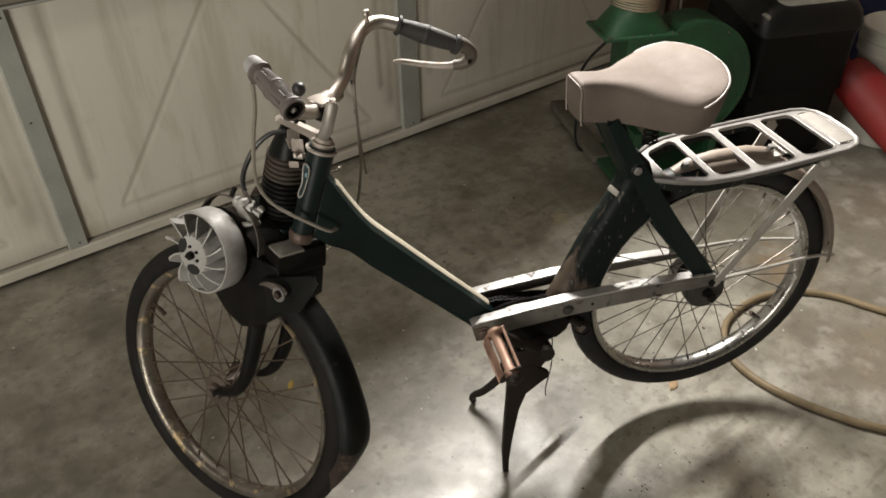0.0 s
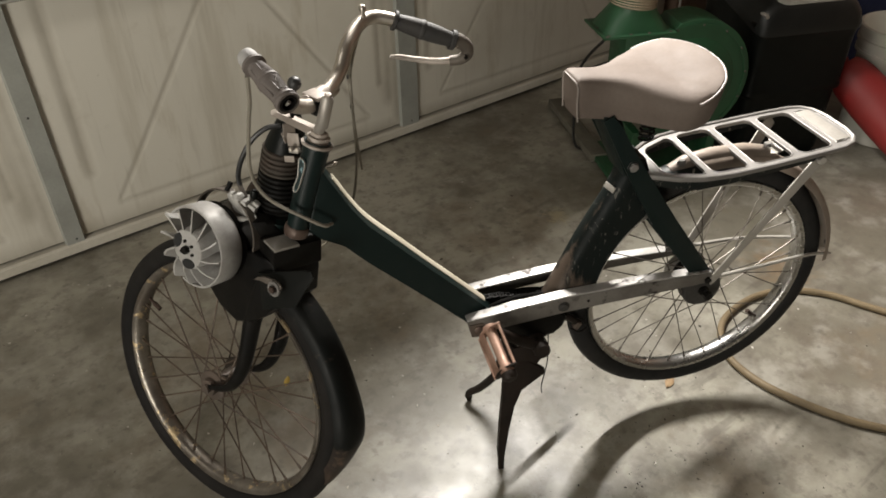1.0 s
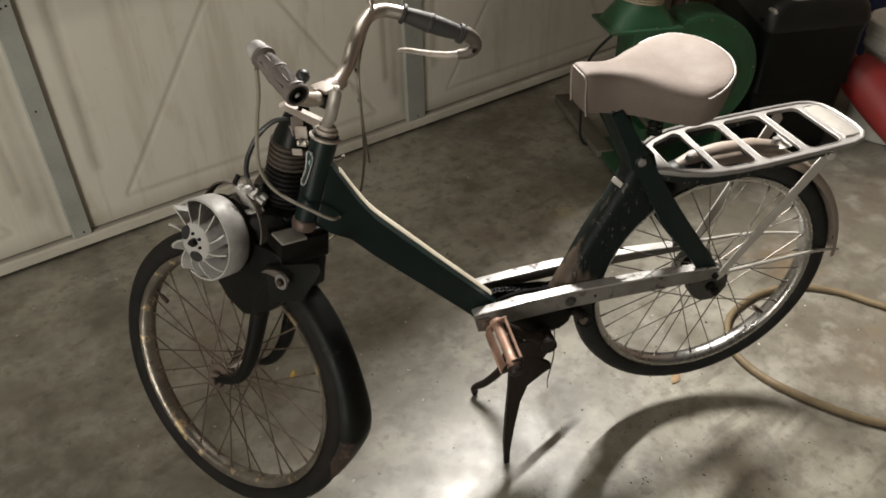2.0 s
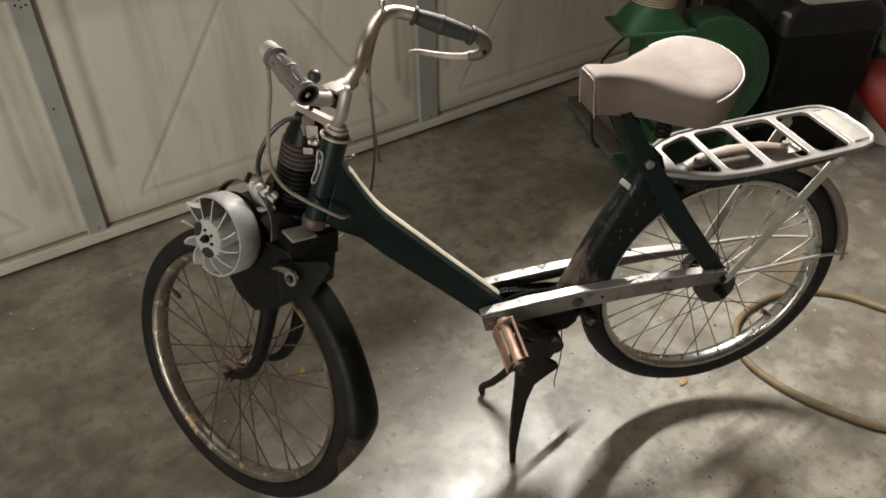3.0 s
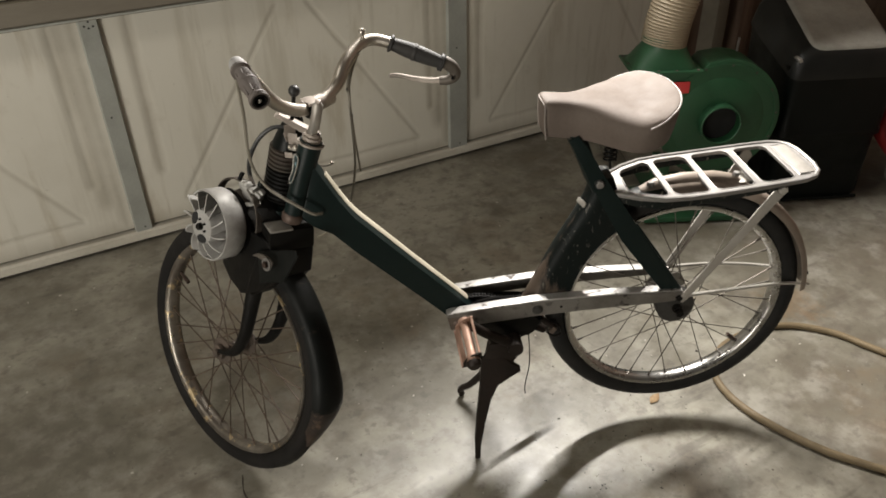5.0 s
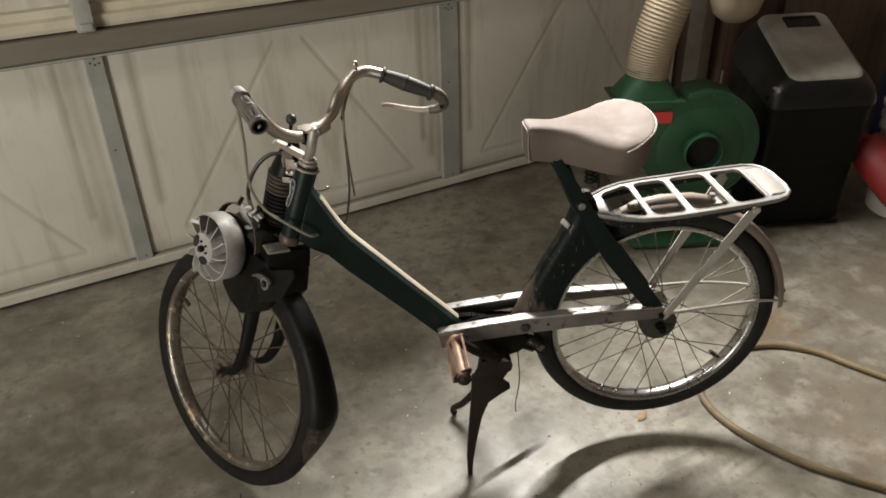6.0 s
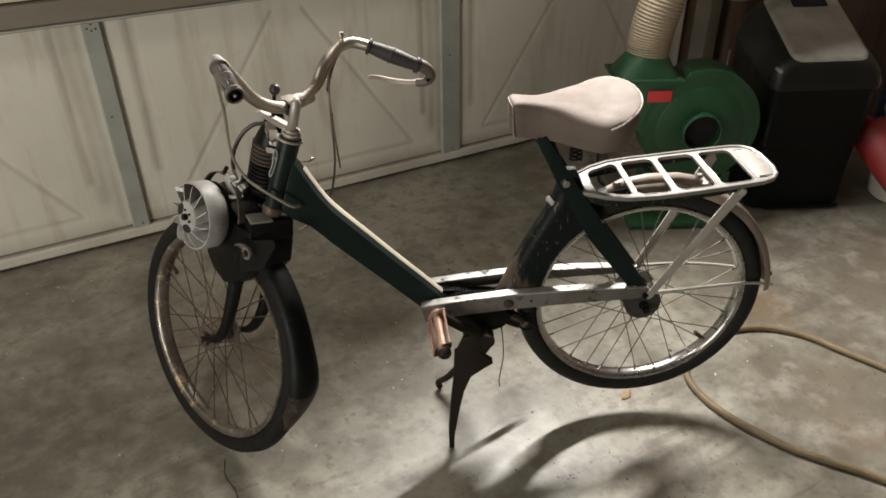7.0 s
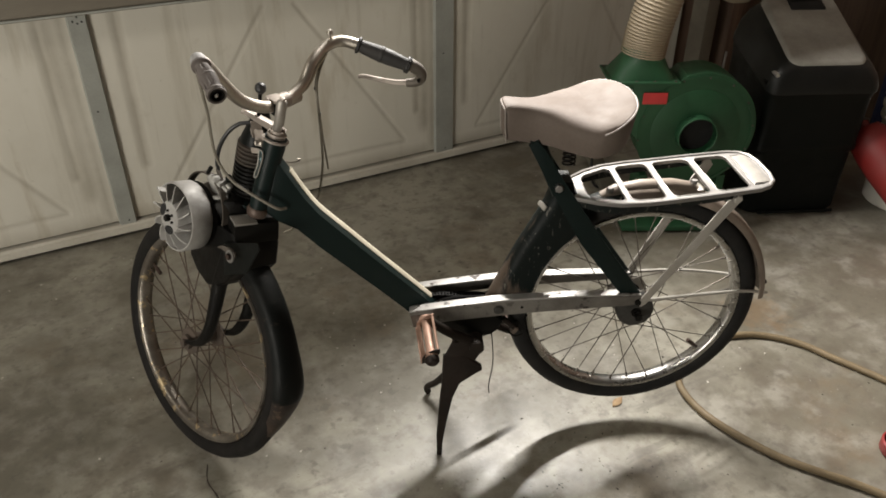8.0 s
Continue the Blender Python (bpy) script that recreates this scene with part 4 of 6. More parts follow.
def saddle_parts(bike):
    shape = [(-0.318, 0.0), (-0.317, 0.022), (-0.312, 0.033), (-0.285, 0.036), (-0.255, 0.043), (-0.228, 0.062), (-0.200, 0.092), (-0.170, 0.117), (-0.148, 0.127), (-0.120, 0.122), (-0.094, 0.101), (-0.076, 0.068), (-0.067, 0.033), (-0.065, 0.0)]
    half = smooth_path([(x, y, 0) for x, y in shape], 4)
    outline = [(q.x, q.y) for q in half] + [(q.x, -q.y) for q in half[-2:0:-1]]
    n = len(outline)
    bm = bmesh.new()

    def height(x, y, inner):
        dish = 0.006 * math.exp(-((x + 0.15) / 0.05) ** 2) * (1 - (abs(y) / 0.13) ** 2)
        return 0.833 - 0.004 * (abs(y) / 0.13) ** 2 - dish * inner + 0.19 * max(0.0, x + 0.155) + 0.006 * max(0.0, (-0.26 - x)) / 0.06

    def level(k, dz, inner, roll=0.0):
        ring = []
        for x, y in outline:
            cx = min(-0.12, max(-0.29, x))
            px, py = cx + (x - cx) * k, y * k
            waist = min(1.0, max(0.0, (-0.10 - x) / 0.07)) * min(1.0, max(0.25, (x + 0.335) / 0.06))
            waist *= min(1.0, abs(y) / 0.03)
            ring.append(bm.verts.new((px, py, height(px, py, inner) + dz - roll * waist)))
        return ring

    rings = [level(0.80, -0.070, 0), level(0.87, -0.068, 0), level(0.945, -0.045, 0, 0.004), level(1.0, -0.018, 0, 0.014), level(0.99, -0.006, 0, 0.0175), level(0.965, -0.0012, 0.1, 0.0155),
             level(0.92, 0.0, 0.3, 0.0115), level(0.84, 0.0005, 0.7, 0.0062), level(0.72, 0.001, 0.9, 0.0022), level(0.55, 0.001, 1), level(0.35, 0.001, 1), level(0.15, 0.001, 1), level(0.0, 0.001, 1)]
    for r0, r1 in zip(rings, rings[1:]):
        for k in range(n):
            bm.faces.new((r0[k], r0[(k + 1) % n], r1[(k + 1) % n], r1[k]))
    bm.faces.new(rings[0][::-1])
    bmesh.ops.remove_doubles(bm, verts=bm.verts[:], dist=1e-5)
    saddle = part("saddle", bm, VINYL, bike, "greige vinyl saddle with a closed skirt")
    back = [(x, y) for x, y in outline if x > -0.15]
    back = sorted(back, key=lambda q: math.atan2(q[1], q[0] + 0.15))
    part("piping", add_tube(bmesh.new(), [(x, y, height(x, y, 0) - 0.004 - 0.0155 * min(1.0, max(0.0, (-0.10 - x) / 0.07))) for x, y in back], 0.0019, 6), SEAM, saddle, "pale piping round the saddle rear")
    nose = [(-0.312, -0.034, 0.765), (-0.315, -0.033, 0.80), (-0.316, -0.031, 0.828), (-0.319, 0.0, 0.834), (-0.316, 0.031, 0.828), (-0.315, 0.033, 0.80), (-0.312, 0.034, 0.765)]
    part("nose_seam", tube(nose, 0.0014, 6, 4), SEAM, saddle, "stitched seam round the nose")


def drive_parts(bike):
    crank = part("crank", add_tube(bmesh.new(), smooth_path([(-0.472, -0.086, 0.388), (-0.43, -0.082, 0.352), (-0.39, -0.074, 0.322), (-0.362, -0.066, 0.300)], 4), [0.010, 0.0115], 10, True, 0.75), STAND, bike, "rusty steel crank arm")
    part("crank_boss", lathe([(0, -0.024), (0.016, -0.024), (0.017, -0.02), (0.017, 0.02), (0, 0.02)], (-0.362, -0.062, 0.300), (0, 1, 0), 20), STAND, crank)
    far = part("crank", add_tube(bmesh.new(), [(-0.362, 0.066, 0.300), (-0.30, 0.075, 0.24), (-0.262, 0.082, 0.215)], [0.0115, 0.010], 10, True, 0.75), STAND, bike, "rusty steel crank arm")
    # near pedal: barrel with two cage plates, hanging at a slant
    tilt = Matrix.Translation((-0.474, -0.09, 0.392)) @ Matrix.Rotation(radians(18), 4, "X") @ Matrix.Rotation(radians(5), 4, "Z") @ Matrix.Rotation(radians(-25), 4, "Y")
    pedal = part("pedal", lathe([(0, 0.004), (0.013, 0.003), (0.0135, -0.002), (0.0098, -0.006), (0.0098, -0.080), (0.0125, -0.084), (0.0135, -0.093), (0.011, -0.099), (0, -0.101)], (0, 0, 0), (0, 1, 0), 20), COPPER, bike, "rusty plated pedal", xf=tilt)
    part("pedal_cap", lathe([(0, -0.112), (0.010, -0.111), (0.0145, -0.106), (0.015, -0.0985), (0.0, -0.0985)], (0, 0, 0), (0, 1, 0), 18), STAND, pedal, "dark brown end cap", xf=tilt)
    part("cage_plate", box((-0.0215, -0.048, -0.008), (0.0025, 0.088, 0.020), Matrix.Rotation(radians(48), 3, "Y"), 0.001), COPPER, pedal, xf=tilt)
    part("cage_rim", tube([(-0.029, -0.004, -0.013), (-0.029, -0.092, -0.013)], 0.0018, 8), COPPER, pedal, xf=tilt)
    part("cage_rod", tube([(0.019, -0.004, 0.010), (0.018, -0.092, 0.008)], 0.0030, 10), COPPER, pedal, xf=tilt)
    for yy, mat in ((-0.004, COPPER), (-0.091, STAND)):
        part("cage_end", slab(smooth_outline([(-0.028, -0.015), (-0.016, 0.006), (0.004, 0.014), (0.022, 0.013), (0.021, 0.004), (0.008, -0.010), (-0.012, -0.016)], 3), yy - 0.0015, yy + 0.0015, 0.0006), mat, pedal, xf=tilt)
    fp = part("pedal", lathe([(0, 0.004), (0.013, 0.003), (0.0095, 0.006), (0.0095, 0.088), (0.014, 0.092), (0.012, 0.105), (0, 0.108)], (-0.262, 0.085, 0.215), (0, 1, 0), 16), RUST, bike, "rusty plated pedal")
    for sx in (-1, 1):
        part("cage_plate", box((-0.262 + sx * 0.024, 0.135, 0.215), (0.003, 0.09, 0.016), None, 0.001), RUST, fp)
    # centre stand
    stand = part("centre_stand", slab([(-0.415, 0.30), (-0.385, 0.302), (-0.352, 0.262), (-0.362, 0.246), (-0.392, 0.225), (-0.402, 0.20), (-0.432, 0.215), (-0.432, 0.26)], -0.062, -0.056, 0.002), STAND, bike, "rusty dark steel centre stand")
    bm = slab([(-0.434, 0.262), (-0.385, 0.262), (-0.347, 0.232), (-0.346, 0.222), (-0.400, 0.194), (-0.414, 0.155), (-0.428, 0.095), (-0.438, 0.04), (-0.440, 0.0), (-0.452, 0.0), (-0.452, 0.05), (-0.446, 0.12), (-0.438, 0.19)], -0.006, 0.006, 0.003)
    for v in bm.verts:
        v.co.y += -0.106 + 0.05 * v.co.z / 0.262
    part("stand_leg", bm, STAND, stand)
    far_leg = smooth_path([(-0.385, 0.05, 0.25), (-0.400, 0.052, 0.16), (-0.412, 0.056, 0.115), (-0.442, 0.078, 0.058), (-0.464, 0.095, 0.030), (-0.461, 0.099, 0.006)], 4)
    part("stand_leg", add_tube(bmesh.new(), far_leg, [0.018, 0.0085], 10, True, 0.7), STAND, stand)
    part("cross_tube", tube([(-0.40, -0.058, 0.262), (-0.40, 0.058, 0.262)], 0.009, 12), STAND, stand)


def front_parts(bike):
    w = wheel("front_wheel", HUB, bike, RUSTRIM, RUSTSPOKE, OLDTYRE, FOOT, 4, ROLL, "rust-spotted chromed front wheel")
    # mudguard behind the wheel, ending in a flare
    def guard_rows(a0, a1, n):
        rows = []
        for i in range(n + 1):
            a = a0 + (a1 - a0) * i / n
            swell = math.exp(-((a + 3.0) / 13.0) ** 2)
            tail = max(0.0, (-6.0 - a) / 22.0)
            r = 0.302 + 0.006 * max(0.0, min(1.0, (62 - a) / 60)) + 0.009 * swell - 0.020 * tail
            h = 0.030 + 0.006 * swell - 0.014 * tail
            row = []
            for j in range(11):
                u = -1 + j / 5
                rr = r - (0.024 + 0.004 * swell) * abs(u) ** 2.4
                row.append(Vector((HUB.x + rr * math.cos(radians(a)), HUB.y + h * math.sin(u * math.pi / 2), HUB.z + rr * math.sin(radians(a)))))
            rows.append(row)
        return add_sheet(bmesh.new(), None, rows, 0.0015)

    part("front_mudguard", guard_rows(62, -7, 44), GUARD, bike, "black front mudguard swelling out at its lower end", xf=ROLL)
    part("mudguard_end", guard_rows(-7, -31, 18), GUARDRUST, bike, "rust-brown tapered mudguard end", xf=ROLL)
    # fork blades curving forward to the hub
    for s in (-1, 1):
        pts = smooth_path([(-0.806, s * 0.045, 0.545), (-0.838, s * 0.046, 0.475), (-0.858, s * 0.046, 0.41), (-0.878, s * 0.046, 0.355), (-0.915, s * 0.044, 0.308), (-0.972, s * 0.041, 0.288)], 5)
        blade = part("fork_blade", add_tube(bmesh.new(), pts, [0.0175, 0.0095], 12, True, 0.6), GRIME, bike, "black forward-curved fork blade", xf=ROLL)
        part("fork_end", lathe([(0.0, -0.004), (0.016, -0.004), (0.017, 0.004), (0.0, 0.004)], (-0.972, s * 0.042, 0.288), (0, 1, 0), 20), FOOT, blade, "grimy steel fork end", xf=ROLL)
    # crown and engine carrier
    crown = [(-0.905, 0.585), (-0.860, 0.603), (-0.800, 0.590), (-0.765, 0.588), (-0.752, 0.560), (-0.757, 0.515), (-0.795, 0.482), (-0.825, 0.462), (-0.862, 0.455), (-0.900, 0.475), (-0.925, 0.505), (-0.925, 0.55)]
    part("engine_carrier", slab(crown, -0.05, 0.05, 0.008, 3), GRIME, bike, "black oily engine carrier", xf=FRONT)
    part("steering_column", tube([on_head(-0.20), on_head(-0.06)], 0.015, 20), BLACK, bike, xf=FRONT)
    flap = part("guard_flap", slab([(-0.79, 0.566), (-0.690, 0.592), (-0.676, 0.594), (-0.672, 0.585), (-0.712, 0.524), (-0.785, 0.502)], -0.058, -0.054, 0.001), GUARD, bike, "black sheet metal flap", xf=FRONT)
    deck = Matrix.Translation((-0.815, -0.071, 0.622)) @ Matrix.Rotation(radians(24), 4, "Z") @ Matrix.Rotation(radians(8), 4, "Y")
    side_box = part("side_box", box((0.014, 0.014, -0.012), (0.088, 0.054, 0.044), None, 0.005), GRIME, bike, "oily black box under a pale lid", xf=deck)
    part("box_lid", box((-0.009, 0, 0.014), (0.044, 0.040, 0.005), None, 0.002), RACKPANEL, side_box, "pale worn box lid", xf=deck)
    lever = part("engine_lever", slab(smooth_outline([(-0.785, 0.560), (-0.765, 0.570), (-0.735, 0.569), (-0.724, 0.560), (-0.735, 0.551), (-0.762, 0.562)], 4), -0.074, -0.070, 0.001), DRUM, bike, "bent steel lever", xf=FRONT)
    part("washer", lathe([(0.006, 0), (0.0125, 0), (0.0125, 0.003), (0.006, 0.003)], (-0.738, -0.074, 0.556), (0, -1, 0), 20, True), ALLOY, lever, xf=FRONT)
    bolt(lever, (-0.738, -0.077, 0.556), (0, -1, 0), 0.006, 0.006, RUST, xf=FRONT)
    # engine
    ex, ez = -0.887, 0.601
    case = part("crankcase", lathe([(0, -0.075), (0.062, -0.075), (0.066, -0.068), (0.066, -0.05), (0.058, -0.046), (0.058, 0.03), (0.066, 0.034), (0.066, 0.052), (0.05, 0.06), (0, 0.06)], (ex, 0, ez), (0, 1, 0), 40), GRIME, bike, "oily dark crankcase", xf=FRONT)
    spin = FRONT @ Matrix.Translation((ex, 0, ez)) @ Matrix.Diagonal((0.945, 1, 0.945, 1)) @ Matrix.Translation((-ex, 0, -ez))
    fan = part("flywheel", lathe([(0.0, -0.116), (0.034, -0.115), (0.037, -0.110), (0.039, -0.086), (0.046, -0.078), (0.060, -0.076), (0.060, -0.070), (0.0, -0.070)], (ex, 0, ez), (0, 1, 0), 48), CAST, bike, "cast alloy flywheel fan", xf=spin)
    # disc given a dark metal in place of the shade between vanes
    part("fan_disc", lathe([(0.038, -0.080), (0.070, -0.074), (0.070, -0.070), (0.038, -0.070)], (ex, 0, ez), (0, 1, 0), 48, True), FANBACK, fan, "disc between the blades, darkened for the shade there", xf=spin)
    bm = bmesh.new()
    rows = []
    for k in range(49):
        a = radians(-118 + 248 * k / 48)
        rows.append([bm.verts.new((ex + r * math.cos(a), y, ez + r * math.sin(a))) for r, y in ((0.066, -0.064), (0.0705, -0.061), (0.0735, -0.066), (0.0735, -0.1035), (0.0722, -0.1055), (0.0695, -0.1050), (0.068, -0.090))])
    for p0, p1 in zip(rows, rows[1:]):
        for q in range(7):
            bm.faces.new((p0[q], p0[(q + 1) % 7], p1[(q + 1) % 7], p1[q]))
    bm.faces.new(rows[0][::-1])
    bm.faces.new(rows[-1])
    part("fan_band", bm, CAST, fan, "smooth bright outer band of the fan", xf=spin)
    for n in range(12):
        # flat cast vanes, pitched a little; those clear of the band end as free teeth
        a = 2 * math.pi * (n + 0.2) / 12
        deg = (math.degrees(a) + 14 + 180) % 360 - 180
        free = not -116 < deg < 126
        reach = 0.079 if free else 0.0685
        bm = bmesh.new()
        rows = []
        for q in range(4):
            k = q / 3
            r = 0.032 + (reach - 0.032) * k
            aa = a + 0.24 * k
            out = Vector((math.cos(aa), 0, math.sin(aa)))
            side = Vector((-math.sin(aa), 0, math.cos(aa)))
            mid = Vector((ex, 0, ez)) + out * r
            face = -0.1165 + 0.008 * k * k
            lean = 0.012 + 0.004 * k
            t = 0.0014 + (0.0012 if free else 0.0) * k
            rows.append([bm.verts.new(mid + side * (lean - t) + Vector((0, -0.074, 0))), bm.verts.new(mid + side * (lean + t) + Vector((0, -0.074, 0))),
                         bm.verts.new(mid + side * t + Vector((0, face, 0))), bm.verts.new(mid - side * t + Vector((0, face, 0)))])
        for r0, r1 in zip(rows, rows[1:]):
            for q in range(4):
                bm.faces.new((r0[q], r0[(q + 1) % 4], r1[(q + 1) % 4], r1[q]))
        bm.faces.new(rows[0][::-1])
        bm.faces.new(rows[-1])
        part("fan_blade", bm, CAST, fan, xf=spin, smooth=False)
    # black discs laid on the hub in place of its two holes
    for a in (150, 270):
        ca, sa = math.cos(radians(a)), math.sin(radians(a))
        oval = lathe([(0, -0.1168), (0.012, -0.1168), (0.012, -0.110), (0, -0.110)], (0, 0, 0), (0, 1, 0), 20)
        oval.transform(Matrix.Translation((ex + 0.026 * ca, 0, ez + 0.026 * sa)) @ Matrix.Rotation(radians(-a), 4, "Y") @ Matrix.Diagonal((0.75, 1, 1.25, 1)))
        part("fan_hole", oval, HOLE, fan, xf=spin)
    part("flywheel_nut", lathe([(0, -0.124), (0.007, -0.124), (0.0075, -0.115), (0, -0.115)], (ex, 0, ez), (0, 1, 0), 6), GRIME, fan, xf=spin, smooth=False)
    for a in (30, 100, 200, 330):
        part("stud", lathe([(0, -0.1195), (0.0025, -0.119), (0.003, -0.115), (0, -0.115)], (ex + 0.015 * math.cos(radians(a)), 0, ez + 0.015 * math.sin(radians(a))), (0, 1, 0), 8), GRIME, fan, xf=spin)
    part("backing_ring", lathe([(0.07, -0.045), (0.073, -0.045), (0.073, -0.03), (0.07, -0.03)], (ex + 0.005, 0, ez + 0.014), (0, 1, 0), 40, True), DRUM, case, "thin grimy shroud ring", xf=FRONT)
    part("fuel_tank", lathe([(0, 0.062), (0.045, 0.062), (0.062, 0.075), (0.066, 0.10), (0.06, 0.125), (0.04, 0.14), (0, 0.145)], (ex - 0.01, 0, ez + 0.02), (0, 1, 0), 32), RUST, bike, "faded brown round fuel tank", xf=FRONT)
    turn = Matrix.Rotation(radians(-35), 3, "Z")
    carb = part("carburettor", box((-0.874, -0.002, 0.676), (0.030, 0.026, 0.026), turn, 0.006), CARB, bike, "grubby alloy carburettor")
    for c, size, tip in (((-0.862, -0.010, 0.672), (0.020, 0.016, 0.020), 25), ((-0.888, 0.004, 0.688), (0.012, 0.014, 0.018), -15), ((-0.853, -0.013, 0.679), (0.012, 0.010, 0.010), 40), ((-0.868, -0.015, 0.664), (0.022, 0.010, 0.012), 10)):
        part("casting_lug", box(c, size, turn @ Matrix.Rotation(radians(tip), 3, "Y"), 0.003), CARB, carb)
    part("float_bowl", lathe([(0, 0), (0.010, 0), (0.0105, 0.010), (0.007, 0.014), (0, 0.015)], (-0.880, -0.002, 0.684), (0.1, 0, 1), 18), CARB, carb)
    part("fuel_pipe", tube([(-0.892, -0.019, 0.656), (-0.882, -0.022, 0.660), (-0.870, -0.022, 0.658), (-0.856, -0.023, 0.662)], 0.0048, 8, 4), CARB, carb)
    part("ferrule", tube([(-0.875, 0.011, 0.706), (-0.870, 0.001, 0.693), (-0.864, -0.011, 0.675)], 0.0042, 10), DRUM, carb, "grey cable ferrule")
    part("choke_knob", lathe([(0, -0.007), (0.006, -0.005), (0.0065, 0.004), (0.004, 0.008), (0, 0.008)], (-0.854, -0.002, 0.691), (0.2, -0.2, 1), 14), BLACKPLASTIC, carb)
    part("carb_lever", tube([(-0.897, 0.013, 0.696), (-0.888, 0.018, 0.709)], 0.0042, 8), GRIME, carb)
    # thin sheet baffle behind the fan
    rows = [[Vector((-0.912, 0.004, 0.676)), Vector((-0.900, -0.002, 0.684)), Vector((-0.890, 0.006, 0.684))], [Vector((-0.897, -0.016, 0.659)), Vector((-0.888, -0.012, 0.662)), Vector((-0.880, -0.006, 0.662))],
            [Vector((-0.889, -0.034, 0.636)), Vector((-0.880, -0.028, 0.638)), Vector((-0.872, -0.020, 0.640))]]
    part("baffle", add_sheet(bmesh.new(), None, rows, 0.0018), DRUM, bike, "thin grimy sheet baffle")
    # finned cylinder with its cover
    def fins(k0, k1, top):
        prof = [(0.0, 0.004 + 0.0086 * k0)]
        for k in range(k0, k1):
            r, z = 0.0435 - 0.0006 * k, 0.008 + 0.0086 * k
            prof += [(r - 0.004, z - 0.0036), (r, z - 0.0018), (r, z + 0.0018), (r - 0.004, z + 0.0036)]
        return lathe(prof + top, (-0.820, 0.024, 0.640), (0.22, -0.05, 1), 36)

    # one barrel in two tones: lower fins black for shade, upper ones lit
    barrel = part("cylinder", fins(0, 9, [(0.0, 0.084)]), GRIME, bike, "oily finned engine cylinder, lower fins blackened for shade")
    part("cylinder_head", fins(9, 14, [(0.024, 0.126), (0.0, 0.128)]), FIN, barrel, "dirty brown upper fins, left in their lit tone")
    part("cylinder_cover", add_tube(bmesh.new(), [(-0.792, 0.020, 0.756), (-0.789, 0.019, 0.768), (-0.784, 0.017, 0.788), (-0.778, 0.015, 0.812), (-0.775, 0.013, 0.834)], [0.035, 0.033, 0.026, 0.018, 0.013], 18), BLACKPLASTIC, bike, "black rubber cylinder cover")
    part("engine_block", slab(smooth_outline([(-0.90, 0.60), (-0.885, 0.652), (-0.85, 0.660), (-0.825, 0.648), (-0.822, 0.60), (-0.85, 0.575)], 4), -0.04, 0.05, 0.008), GRIME, bike, xf=None)


